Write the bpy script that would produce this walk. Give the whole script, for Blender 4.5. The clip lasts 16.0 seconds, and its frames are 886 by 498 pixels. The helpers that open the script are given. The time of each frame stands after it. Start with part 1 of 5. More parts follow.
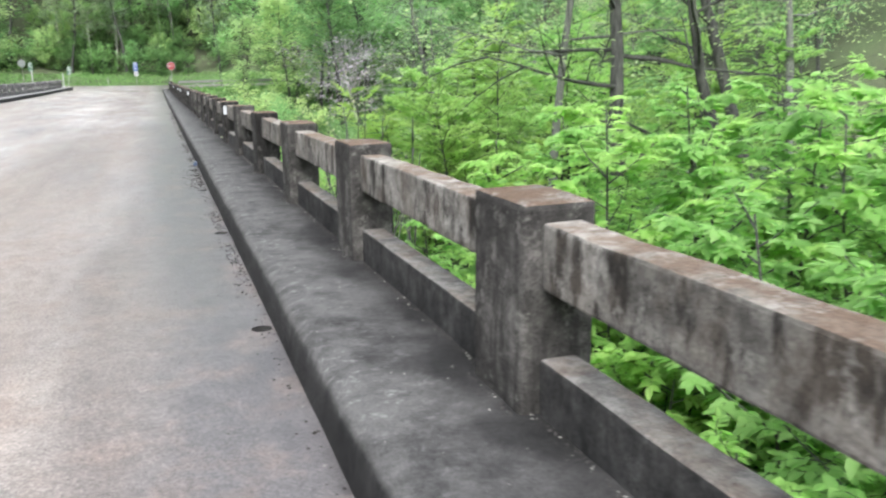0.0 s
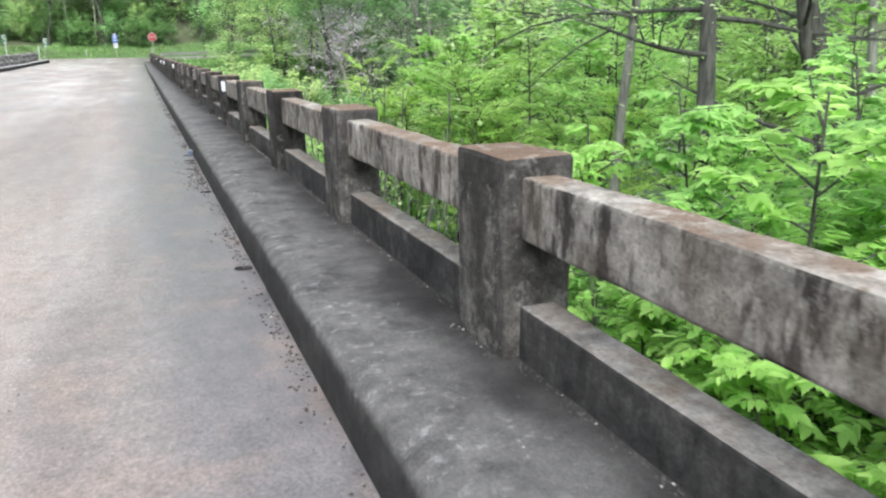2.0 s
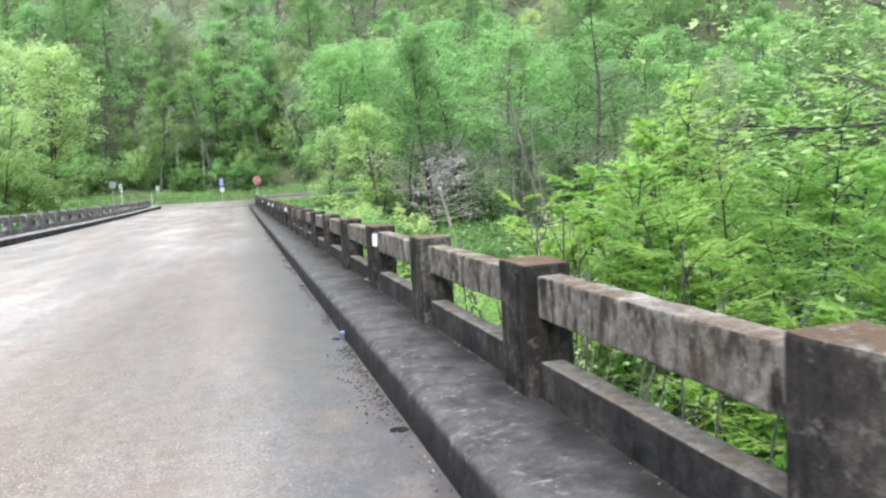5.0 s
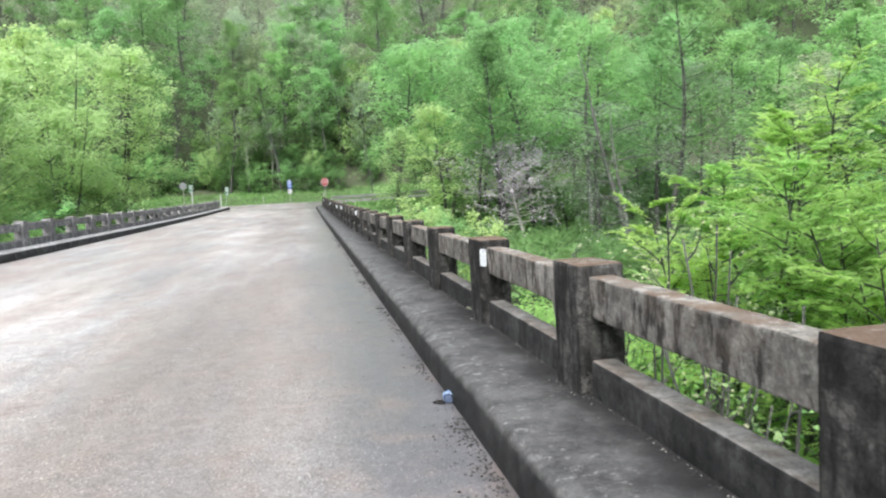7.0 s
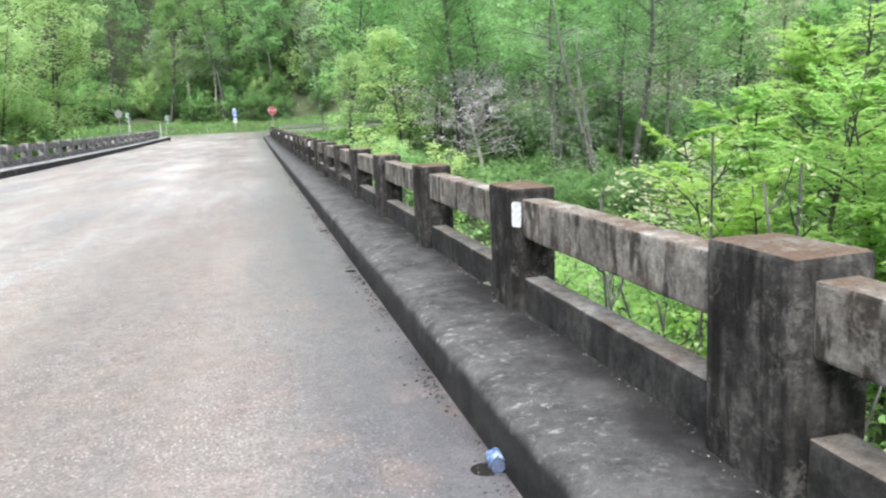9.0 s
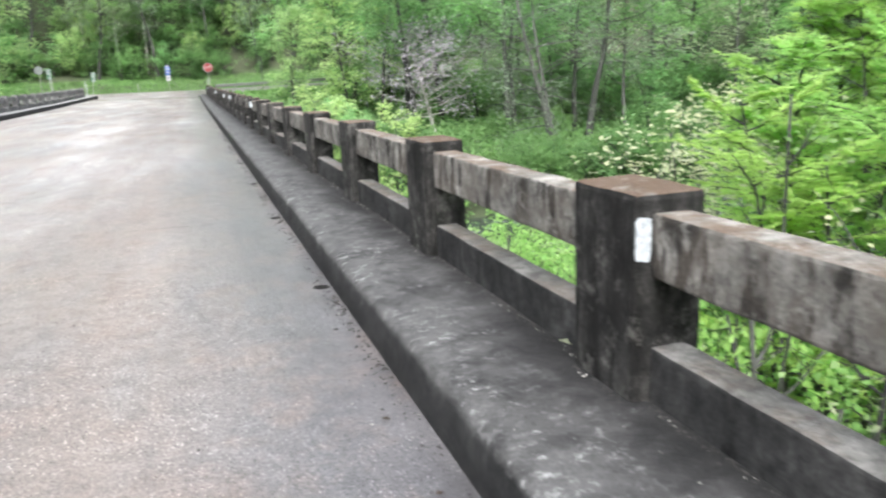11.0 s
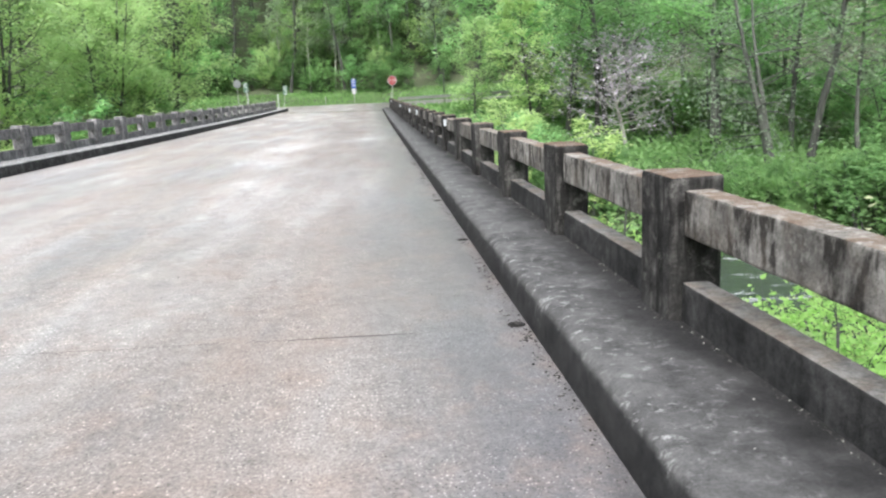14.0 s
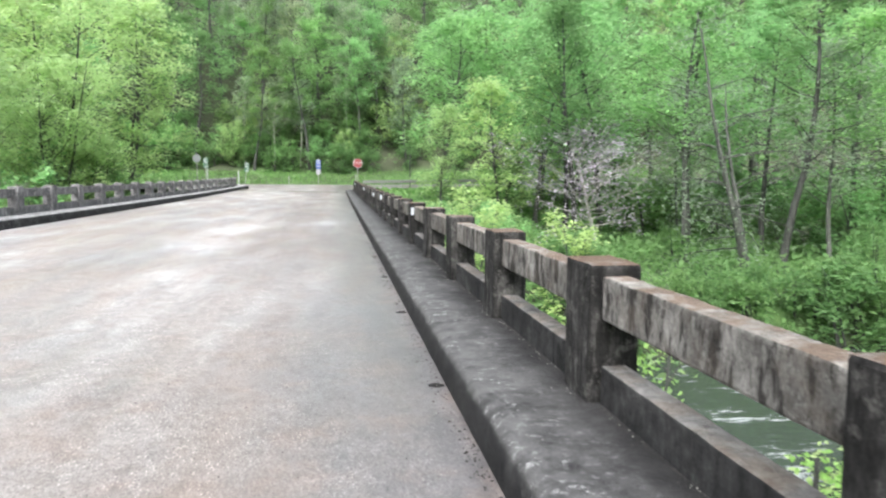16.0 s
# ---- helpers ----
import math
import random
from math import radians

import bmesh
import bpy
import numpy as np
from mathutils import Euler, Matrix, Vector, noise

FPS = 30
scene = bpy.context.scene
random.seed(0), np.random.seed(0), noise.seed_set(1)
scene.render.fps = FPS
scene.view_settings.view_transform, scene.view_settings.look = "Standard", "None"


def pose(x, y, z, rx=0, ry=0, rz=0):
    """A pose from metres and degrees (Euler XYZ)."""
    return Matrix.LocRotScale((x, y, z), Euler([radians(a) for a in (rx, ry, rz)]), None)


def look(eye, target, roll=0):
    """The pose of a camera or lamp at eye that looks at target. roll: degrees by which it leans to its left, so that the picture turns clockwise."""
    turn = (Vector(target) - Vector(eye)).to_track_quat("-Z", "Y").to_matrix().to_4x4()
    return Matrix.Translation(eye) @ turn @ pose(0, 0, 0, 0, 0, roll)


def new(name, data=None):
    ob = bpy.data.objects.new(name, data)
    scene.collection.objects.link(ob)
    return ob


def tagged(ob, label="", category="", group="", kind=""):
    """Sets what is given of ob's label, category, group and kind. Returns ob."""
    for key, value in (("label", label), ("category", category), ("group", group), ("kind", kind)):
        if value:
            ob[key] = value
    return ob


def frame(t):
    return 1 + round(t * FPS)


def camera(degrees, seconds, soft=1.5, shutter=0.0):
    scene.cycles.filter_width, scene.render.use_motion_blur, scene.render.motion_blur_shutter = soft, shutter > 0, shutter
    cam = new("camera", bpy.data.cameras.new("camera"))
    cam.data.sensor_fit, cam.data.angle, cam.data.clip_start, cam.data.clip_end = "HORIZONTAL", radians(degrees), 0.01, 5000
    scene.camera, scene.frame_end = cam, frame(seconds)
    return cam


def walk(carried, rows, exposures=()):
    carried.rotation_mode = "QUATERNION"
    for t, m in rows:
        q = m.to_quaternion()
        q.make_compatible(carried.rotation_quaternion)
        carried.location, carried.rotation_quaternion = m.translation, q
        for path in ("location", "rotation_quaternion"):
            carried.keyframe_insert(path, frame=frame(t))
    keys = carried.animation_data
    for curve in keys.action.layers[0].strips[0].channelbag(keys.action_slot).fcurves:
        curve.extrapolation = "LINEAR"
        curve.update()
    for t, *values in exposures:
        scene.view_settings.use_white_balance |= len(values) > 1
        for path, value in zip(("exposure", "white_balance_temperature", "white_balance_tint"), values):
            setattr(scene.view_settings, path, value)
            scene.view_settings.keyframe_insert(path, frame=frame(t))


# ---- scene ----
cam = camera(61.4, 16.0, soft=2.25, shutter=0.25)
EXPOSURE = 1.41
PATH = [
    (0, (-1.1, 0.265, 1.402), (-0.418, 2.09, 0.952), -0.4),
    (0.5, (-1.154, 0.874, 1.388), (-0.564, 2.714, 0.872), -1.3),
    (1, (-1.137, 1.425, 1.4), (-0.556, 3.284, 0.946), 0.4),
    (1.5, (-1.164, 2.015, 1.408), (-0.572, 3.874, 0.967), 0.0),
    (2, (-1.149, 2.556, 1.368), (-0.441, 4.352, 0.846), -0.7),
    (2.5, (-1.212, 3.146, 1.398), (-0.504, 4.963, 0.955), -0.6),
    (3, (-1.316, 3.7, 1.445), (-0.631, 5.551, 1.122), -0.3),
    (3.5, (-1.335, 4.291, 1.488), (-0.681, 6.171, 1.294), -2.4),
    (4, (-1.428, 4.837, 1.508), (-0.795, 6.729, 1.375), -3.7),
    (4.5, (-1.418, 5.377, 1.489), (-0.796, 7.273, 1.355), -3.6),
    (5, (-1.475, 5.96, 1.466), (-0.957, 7.884, 1.287), -3.2),
    (5.2, (-1.509, 6.208, 1.477), (-1.023, 8.137, 1.265), -3.1),
    (7.3, (-1.463, 8.562, 1.461), (-1.113, 10.524, 1.301), -2.9),
    (7.5, (-1.454, 8.802, 1.447), (-1.077, 10.758, 1.27), -2.6),
    (8, (-1.455, 9.285, 1.434), (-0.977, 11.206, 1.152), -0.6),
    (8.5, (-1.434, 9.852, 1.473), (-0.976, 11.773, 1.156), -1.7),
    (8.7, (-1.461, 10.093, 1.445), (-1.016, 12.015, 1.117), -2.4),
    (10.8, (-1.368, 12.251, 1.418), (-0.678, 14.06, 0.916), -2.3),
    (11, (-1.377, 12.496, 1.416), (-0.777, 14.348, 0.955), -2.4),
    (11.5, (-1.411, 13.087, 1.42), (-0.961, 14.977, 0.949), -1.2),
    (12, (-1.356, 13.657, 1.42), (-0.964, 15.586, 1.07), 0.1),
    (12.5, (-1.438, 14.24, 1.425), (-1.303, 16.209, 1.1), -2.2),
    (13, (-1.44, 14.788, 1.395), (-1.319, 16.748, 1.016), -0.9),
    (13.5, (-1.446, 15.349, 1.418), (-1.344, 17.316, 1.07), -1.1),
    (14, (-1.484, 15.885, 1.461), (-1.316, 17.836, 1.05), -2.5),
    (14.5, (-1.473, 16.429, 1.443), (-1.293, 18.358, 0.946), -2.8),
    (15, (-1.476, 17.015, 1.447), (-1.262, 18.96, 1.031), -1.0),
    (15.5, (-1.37, 17.576, 1.425), (-1.043, 19.531, 1.158), 0.9),
    (16, (-1.334, 18.179, 1.438), (-1.052, 20.15, 1.249), 0.5),
]
walk(cam, [(t, look(eye, target, roll)) for t, eye, target, roll in PATH], exposures=[(t, EXPOSURE + more, 6200, 11) for t, more in ((0, 0.0), (3, 0.05), (4.5, -0.04), (5.2, 0.0), (7.5, -0.10), (8.5, 0.0), (11, 0.06), (13.5, -0.06), (16, 0.0))])

# ---- sky and sun: bright overcast ----
world = bpy.data.worlds.new("sky")
scene.world = world
world.use_nodes = True
wn = world.node_tree
sky = wn.nodes.new("ShaderNodeTexSky")
sky.sky_type, sky.sun_disc = "NISHITA", False
sky.sun_elevation, sky.sun_rotation = radians(48), radians(203)
sky.air_density, sky.dust_density, sky.ozone_density = 1.2, 4.0, 1.0
hsv = wn.nodes.new("ShaderNodeHueSaturation")
hsv.inputs["Saturation"].default_value = 0.30
wn.links.new(sky.outputs["Color"], hsv.inputs["Color"])
wn.links.new(hsv.outputs["Color"], wn.nodes["Background"].inputs["Color"])
wn.nodes["Background"].inputs["Strength"].default_value = 0.175
sun = new("sun", bpy.data.lights.new("sun", "SUN"))
sun.data.energy, sun.data.angle, sun.data.color = 1.25, radians(40), (1.0, 0.965, 0.91)
sun.matrix_world = look((-30, -70, 85), (0, 0, 0))

# ---- materials ----
def material(name, roughness=0.8):
    m = bpy.data.materials.new(name)
    m.use_nodes = True
    b = m.node_tree.nodes["Principled BSDF"]
    b.inputs["Roughness"].default_value = roughness
    return m, m.node_tree, b


def node(nt, kind, **values):
    n = nt.nodes.new(kind)
    for key, value in values.items():
        n.inputs[key.replace("_", " ")].default_value = value
    return n


def coords(nt, scale=(1, 1, 1), jitter=False):
    """Object coordinates in metres; with jitter each object reads another piece of the pattern."""
    tc = nt.nodes.new("ShaderNodeTexCoord")
    mp = nt.nodes.new("ShaderNodeMapping")
    mp.inputs["Scale"].default_value = scale
    nt.links.new(tc.outputs["Object"], mp.inputs["Vector"])
    if jitter:
        oi = nt.nodes.new("ShaderNodeObjectInfo")
        mul = nt.nodes.new("ShaderNodeMath")
        mul.operation = "MULTIPLY"
        mul.inputs[1].default_value = 71.0
        nt.links.new(oi.outputs["Random"], mul.inputs[0])
        nt.links.new(mul.outputs[0], mp.inputs["Location"])
    return mp.outputs["Vector"]


def noisy(nt, vec, scale, detail=5.0, rough=0.6):
    n = nt.nodes.new("ShaderNodeTexNoise")
    n.inputs["Scale"].default_value, n.inputs["Detail"].default_value, n.inputs["Roughness"].default_value = scale, detail, rough
    nt.links.new(vec, n.inputs["Vector"])
    return n.outputs["Fac"]


def ramp(nt, fac, stops):
    r = nt.nodes.new("ShaderNodeValToRGB")
    el = r.color_ramp.elements
    while len(el) < len(stops):
        el.new(0.5)
    for e, (p, c) in zip(el, stops):
        e.position = p
        e.color = (c, c, c, 1) if isinstance(c, (int, float)) else (*c, 1)
    nt.links.new(fac, r.inputs["Fac"])
    return r.outputs["Color"]


def mixed(nt, fac, a, b, blend="MIX"):
    m = nt.nodes.new("ShaderNodeMix")
    m.data_type, m.blend_type = "RGBA", blend
    for key, value in ((0, fac), (6, a), (7, b)):
        if isinstance(value, (int, float)):
            m.inputs[key].default_value = value
        elif isinstance(value, tuple):
            m.inputs[key].default_value = (*value, 1)
        else:
            nt.links.new(value, m.inputs[key])
    return m.outputs[2]


def bump(nt, bsdf, height, strength=0.3, distance=0.01):
    b = node(nt, "ShaderNodeBump", Strength=strength, Distance=distance)
    nt.links.new(height, b.inputs["Height"])
    nt.links.new(b.outputs["Normal"], bsdf.inputs["Normal"])


def plain(name, colour, roughness=0.6, metallic=0.0, vary=0.15, scale=6.0):
    m, nt, b = material(name, roughness)
    v = coords(nt)
    low = tuple(c * (1 - vary) for c in colour)
    high = tuple(min(1, c * (1 + vary)) for c in colour)
    nt.links.new(ramp(nt, noisy(nt, v, scale), [(0.3, low), (0.7, high)]), b.inputs["Base Color"])
    b.inputs["Metallic"].default_value = metallic
    return m


def concrete(name, dark, mid, light, streak=0.0, moss=0.0, pale=0.0, streak_cut=(0.45, 0.62), streak_colour=(0.010, 0.0095, 0.009), run=(13, 13, 1.7), rough=0.012, moss_colour=(0.135, 0.074, 0.040)):
    """Old weathered concrete: cloudy blotches, black run-down streaks, lichen, lime patches, pits and grain."""
    m, nt, b = material(name, 0.85)
    v = coords(nt, jitter=True)
    base = ramp(nt, noisy(nt, v, 2.6, 9, 0.72), [(0.34, dark), (0.5, mid), (0.66, light)])
    blotch = ramp(nt, noisy(nt, v, 13, 6, 0.7), [(0.36, 0.50), (0.52, 1.0), (0.66, 1.35)])
    col = mixed(nt, 0.85, base, blotch, "MULTIPLY")
    if streak:
        sv = coords(nt, run, jitter=True)
        st = ramp(nt, noisy(nt, sv, 1.0, 7, 0.66), [(streak_cut[0], 0.0), (streak_cut[1], streak)])
        col = mixed(nt, st, col, streak_colour)
    if moss:
        mo = ramp(nt, noisy(nt, v, 3.4, 7, 0.72), [(0.45, 0.0), (0.58, moss)] if moss < 0.7 else [(0.42, 0.0), (0.55, moss)] if moss < 0.85 else [(0.34, 0.0), (0.47, moss)])
        col = mixed(nt, mo, col, moss_colour)
    if pale:
        pa = ramp(nt, noisy(nt, v, 7, 7, 0.78), [(0.55, 0.0), (0.63, pale)])
        col = mixed(nt, pa, col, (0.33, 0.32, 0.295))
    grain = ramp(nt, noisy(nt, v, 85, 4, 0.75), [(0.30, 0.55), (0.5, 1.0), (0.7, 1.35)])
    col = mixed(nt, 0.8, col, grain, "MULTIPLY")
    pits = nt.nodes.new("ShaderNodeTexVoronoi")
    pits.inputs["Scale"].default_value = 60
    nt.links.new(v, pits.inputs["Vector"])
    hole = ramp(nt, pits.outputs["Distance"], [(0.10, 0.25), (0.24, 1.0)])
    some = ramp(nt, noisy(nt, v, 5, 3), [(0.48, 0.0), (0.6, 0.9)])
    col = mixed(nt, some, col, mixed(nt, 1.0, col, hole, "MULTIPLY"))
    nt.links.new(col, b.inputs["Base Color"])
    b.inputs["Specular IOR Level"].default_value = 0.1
    bump(nt, b, noisy(nt, v, 26, 9, 0.78), 0.9, rough)
    return m


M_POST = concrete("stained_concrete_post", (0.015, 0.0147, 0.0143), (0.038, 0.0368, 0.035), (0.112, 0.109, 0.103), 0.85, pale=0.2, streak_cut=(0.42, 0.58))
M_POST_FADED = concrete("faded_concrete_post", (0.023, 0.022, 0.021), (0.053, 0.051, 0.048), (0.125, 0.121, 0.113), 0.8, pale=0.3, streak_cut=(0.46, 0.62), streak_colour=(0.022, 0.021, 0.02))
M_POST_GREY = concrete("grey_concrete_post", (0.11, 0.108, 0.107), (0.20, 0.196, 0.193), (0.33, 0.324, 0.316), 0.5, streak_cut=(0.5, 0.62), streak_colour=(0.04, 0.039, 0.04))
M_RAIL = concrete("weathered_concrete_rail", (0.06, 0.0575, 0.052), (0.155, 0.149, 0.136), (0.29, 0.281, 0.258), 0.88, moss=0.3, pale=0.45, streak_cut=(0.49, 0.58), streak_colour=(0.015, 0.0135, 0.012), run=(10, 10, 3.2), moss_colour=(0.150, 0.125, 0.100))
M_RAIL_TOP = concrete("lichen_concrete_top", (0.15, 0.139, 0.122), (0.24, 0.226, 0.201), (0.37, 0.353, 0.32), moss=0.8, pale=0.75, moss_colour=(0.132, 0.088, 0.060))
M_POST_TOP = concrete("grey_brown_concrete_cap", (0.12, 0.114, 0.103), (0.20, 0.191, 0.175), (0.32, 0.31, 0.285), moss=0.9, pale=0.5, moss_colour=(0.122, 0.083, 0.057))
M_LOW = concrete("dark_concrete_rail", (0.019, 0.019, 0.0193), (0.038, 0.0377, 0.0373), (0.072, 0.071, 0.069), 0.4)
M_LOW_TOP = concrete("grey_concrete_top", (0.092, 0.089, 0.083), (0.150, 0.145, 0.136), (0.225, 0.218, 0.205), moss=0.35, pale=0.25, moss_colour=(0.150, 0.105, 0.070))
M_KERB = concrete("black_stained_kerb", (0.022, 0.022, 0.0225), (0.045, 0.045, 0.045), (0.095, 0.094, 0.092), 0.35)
M_SLAB = concrete("bare_concrete", (0.10, 0.095, 0.085), (0.16, 0.15, 0.135), (0.22, 0.21, 0.19), 0.5)


def ledge_material():
    m, nt, b = material("worn_ledge", 0.75)
    v = coords(nt)
    base = ramp(nt, noisy(nt, v, 2.4, 8, 0.7), [(0.33, (0.019, 0.0188, 0.0188)), (0.5, (0.042, 0.0415, 0.041)), (0.68, (0.078, 0.0775, 0.076))])
    sx = nt.nodes.new("ShaderNodeSeparateXYZ")
    nt.links.new(v, sx.inputs[0])
    # the road-side half of the ledge is scuffed pale, the half by the rail goes near-black
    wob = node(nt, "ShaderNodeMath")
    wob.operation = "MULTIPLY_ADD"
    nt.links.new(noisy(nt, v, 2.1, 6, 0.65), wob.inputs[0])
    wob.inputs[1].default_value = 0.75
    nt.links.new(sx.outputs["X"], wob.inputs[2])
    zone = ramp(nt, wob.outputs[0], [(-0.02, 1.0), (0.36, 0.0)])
    scuff = ramp(nt, noisy(nt, v, 5.5, 7, 0.72), [(0.34, 0.0), (0.62, 0.7)])
    col = mixed(nt, mixed(nt, 1.0, scuff, zone, "MULTIPLY"), base, (0.132, 0.131, 0.127))
    # small pale chips knocked out of the black crust, in patches
    chip = ramp(nt, noisy(nt, coords(nt, (1.0, 1.3, 1.0)), 12, 10, 0.82), [(0.54, 0.0), (0.64, 0.8)])
    worn = node(nt, "ShaderNodeMapRange", From_Min=4.0, From_Max=16.0, To_Min=0.45, To_Max=1.0)
    nt.links.new(sx.outputs["Y"], worn.inputs["Value"])
    few = mixed(nt, worn.outputs[0], (0.0, 0.0, 0.0), ramp(nt, noisy(nt, v, 2.2, 5, 0.65), [(0.38, 0.1), (0.56, 1.0)]))
    col = mixed(nt, mixed(nt, 1.0, mixed(nt, 1.0, chip, few, "MULTIPLY"), zone, "MULTIPLY"), col, (0.44, 0.44, 0.43))
    rail_dark = ramp(nt, wob.outputs[0], [(0.22, 0.0), (0.50, 0.8)])
    col = mixed(nt, rail_dark, col, (0.012, 0.0115, 0.0115))
    # near-black mottled tone where the surface turns upright, on the kerb's face
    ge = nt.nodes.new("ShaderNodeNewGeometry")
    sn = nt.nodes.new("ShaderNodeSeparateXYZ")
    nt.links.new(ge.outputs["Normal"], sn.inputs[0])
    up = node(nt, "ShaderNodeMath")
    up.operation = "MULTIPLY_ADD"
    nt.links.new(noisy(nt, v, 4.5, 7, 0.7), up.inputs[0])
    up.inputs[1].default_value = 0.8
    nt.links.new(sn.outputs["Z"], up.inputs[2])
    upright_dark = ramp(nt, up.outputs[0], [(0.62, 0.93), (1.18, 0.0)])
    near_black = ramp(nt, noisy(nt, v, 6, 7, 0.7), [(0.35, (0.008, 0.008, 0.0085)), (0.65, (0.030, 0.0297, 0.0295))])
    col = mixed(nt, upright_dark, col, near_black)
    grain = ramp(nt, noisy(nt, v, 90, 4, 0.75), [(0.30, 0.6), (0.5, 1.0), (0.7, 1.35)])
    col = mixed(nt, 0.8, col, grain, "MULTIPLY")
    nt.links.new(col, b.inputs["Base Color"])
    b.inputs["Specular IOR Level"].default_value = 0.1
    bump(nt, b, noisy(nt, v, 40, 8, 0.75), 0.7, 0.01)
    return m


def road_material():
    m, nt, b = material("old_concrete_road", 0.6)
    v = coords(nt)
    vl = coords(nt, (1.0, 0.22, 1.0))
    # pale worn streaks; the brightest stop also paints in the wet sheen
    base = ramp(nt, noisy(nt, vl, 0.42, 4, 0.55), [(0.36, (0.185, 0.178, 0.172)), (0.5, (0.26, 0.254, 0.248)), (0.66, (0.50, 0.50, 0.49))])
    pink = ramp(nt, noisy(nt, vl, 0.8, 5, 0.65), [(0.38, 0.0), (0.62, 0.75)])
    col = mixed(nt, pink, base, (0.262, 0.213, 0.180))
    sx = nt.nodes.new("ShaderNodeSeparateXYZ")
    nt.links.new(v, sx.inputs[0])
    # warmer, dustier first slab
    dust = node(nt, "ShaderNodeMapRange", From_Min=5.0, From_Max=12.0, To_Min=0.6, To_Max=0.0)
    nt.links.new(sx.outputs["Y"], dust.inputs["Value"])
    col = mixed(nt, dust.outputs[0], col, (0.275, 0.222, 0.183))
    # brown strip of old dirt along the lane
    lane = node(nt, "ShaderNodeMath")
    lane.operation = "MULTIPLY_ADD"
    nt.links.new(noisy(nt, vl, 0.9, 6, 0.65), lane.inputs[0])
    lane.inputs[1].default_value = 1.6
    nt.links.new(sx.outputs["X"], lane.inputs[2])
    across = node(nt, "ShaderNodeMapRange", From_Min=-3.0, From_Max=0.0)
    nt.links.new(lane.outputs[0], across.inputs["Value"])
    strip = ramp(nt, across.outputs[0], [(0.02, 0.0), (0.30, 0.75), (0.62, 0.75), (0.80, 0.0)])
    # the first slabs hold more of it than the later, scoured ones
    slab = node(nt, "ShaderNodeMapRange", From_Min=4.0, From_Max=18.0, To_Min=1.0, To_Max=0.72)
    nt.links.new(sx.outputs["Y"], slab.inputs["Value"])
    some = node(nt, "ShaderNodeMath")
    some.operation = "MULTIPLY"
    nt.links.new(strip, some.inputs[0])
    nt.links.new(slab.outputs[0], some.inputs[1])
    col = mixed(nt, some.outputs[0], col, (0.150, 0.127, 0.113))
    # grey wheel-worn band beside the kerb
    ma = node(nt, "ShaderNodeMath")
    ma.operation = "MULTIPLY_ADD"
    nt.links.new(noisy(nt, vl, 1.3, 5), ma.inputs[0])
    ma.inputs[1].default_value = 0.9
    nt.links.new(sx.outputs["X"], ma.inputs[2])
    sc = node(nt, "ShaderNodeMapRange", From_Min=-1.75, From_Max=-0.2)
    nt.links.new(ma.outputs[0], sc.inputs["Value"])
    band = ramp(nt, sc.outputs[0], [(0.16, 0.0), (0.74, 0.88)])
    thin = node(nt, "ShaderNodeMapRange", From_Min=14.0, From_Max=32.0, To_Min=1.0, To_Max=0.55)
    nt.links.new(sx.outputs["Y"], thin.inputs["Value"])
    grey = node(nt, "ShaderNodeMath")
    grey.operation = "MULTIPLY"
    nt.links.new(band, grey.inputs[0])
    nt.links.new(thin.outputs[0], grey.inputs[1])
    col = mixed(nt, grey.outputs[0], col, (0.080, 0.078, 0.081))
    # a narrow dark drip line along the edge of that band on the first slabs
    edge = ramp(nt, sc.outputs[0], [(0.34, 0.0), (0.46, 0.55), (0.60, 0.0)])
    fade = node(nt, "ShaderNodeMapRange", From_Min=6.0, From_Max=11.0, To_Min=1.0, To_Max=0.25)
    nt.links.new(sx.outputs["Y"], fade.inputs["Value"])
    drip = node(nt, "ShaderNodeMath")
    drip.operation = "MULTIPLY"
    nt.links.new(edge, drip.inputs[0])
    nt.links.new(fade.outputs[0], drip.inputs[1])
    col = mixed(nt, drip.outputs[0], col, (0.105, 0.090, 0.082))
    # damp silt caught against the kerb
    gutter = node(nt, "ShaderNodeMapRange", From_Min=-1.05, From_Max=-0.62)
    nt.links.new(sx.outputs["X"], gutter.inputs["Value"])
    silt = ramp(nt, noisy(nt, coords(nt, (1.5, 0.7, 1.0)), 2.4, 7, 0.7), [(0.46, 0.0), (0.60, 0.75)])
    col = mixed(nt, mixed(nt, 1.0, silt, gutter.outputs[0], "MULTIPLY"), col, (0.050, 0.048, 0.049))
    rust = ramp(nt, noisy(nt, v, 2.3, 7, 0.7), [(0.50, 0.0), (0.66, 0.55)])
    col = mixed(nt, rust, col, (0.20, 0.155, 0.13))
    stain = ramp(nt, noisy(nt, coords(nt, (1.6, 0.5, 1.0)), 1.5, 7, 0.7), [(0.52, 0.0), (0.70, 0.4)])
    col = mixed(nt, stain, col, (0.13, 0.128, 0.128))
    speck = ramp(nt, noisy(nt, v, 62, 4, 0.75), [(0.30, 0.35), (0.5, 1.0), (0.70, 1.6)])
    col = mixed(nt, 0.85, col, speck, "MULTIPLY")
    stones = nt.nodes.new("ShaderNodeTexVoronoi")
    stones.inputs["Scale"].default_value = 55
    nt.links.new(v, stones.inputs["Vector"])
    dot = ramp(nt, stones.outputs["Distance"], [(0.22, 1.0), (0.34, 0.0)])
    shade = ramp(nt, stones.outputs["Color"], [(0.36, 0.25), (0.52, 1.0), (0.66, 2.6)])
    bare = ramp(nt, noisy(nt, v, 1.1, 6, 0.7), [(0.38, 0.2), (0.55, 1.0)])
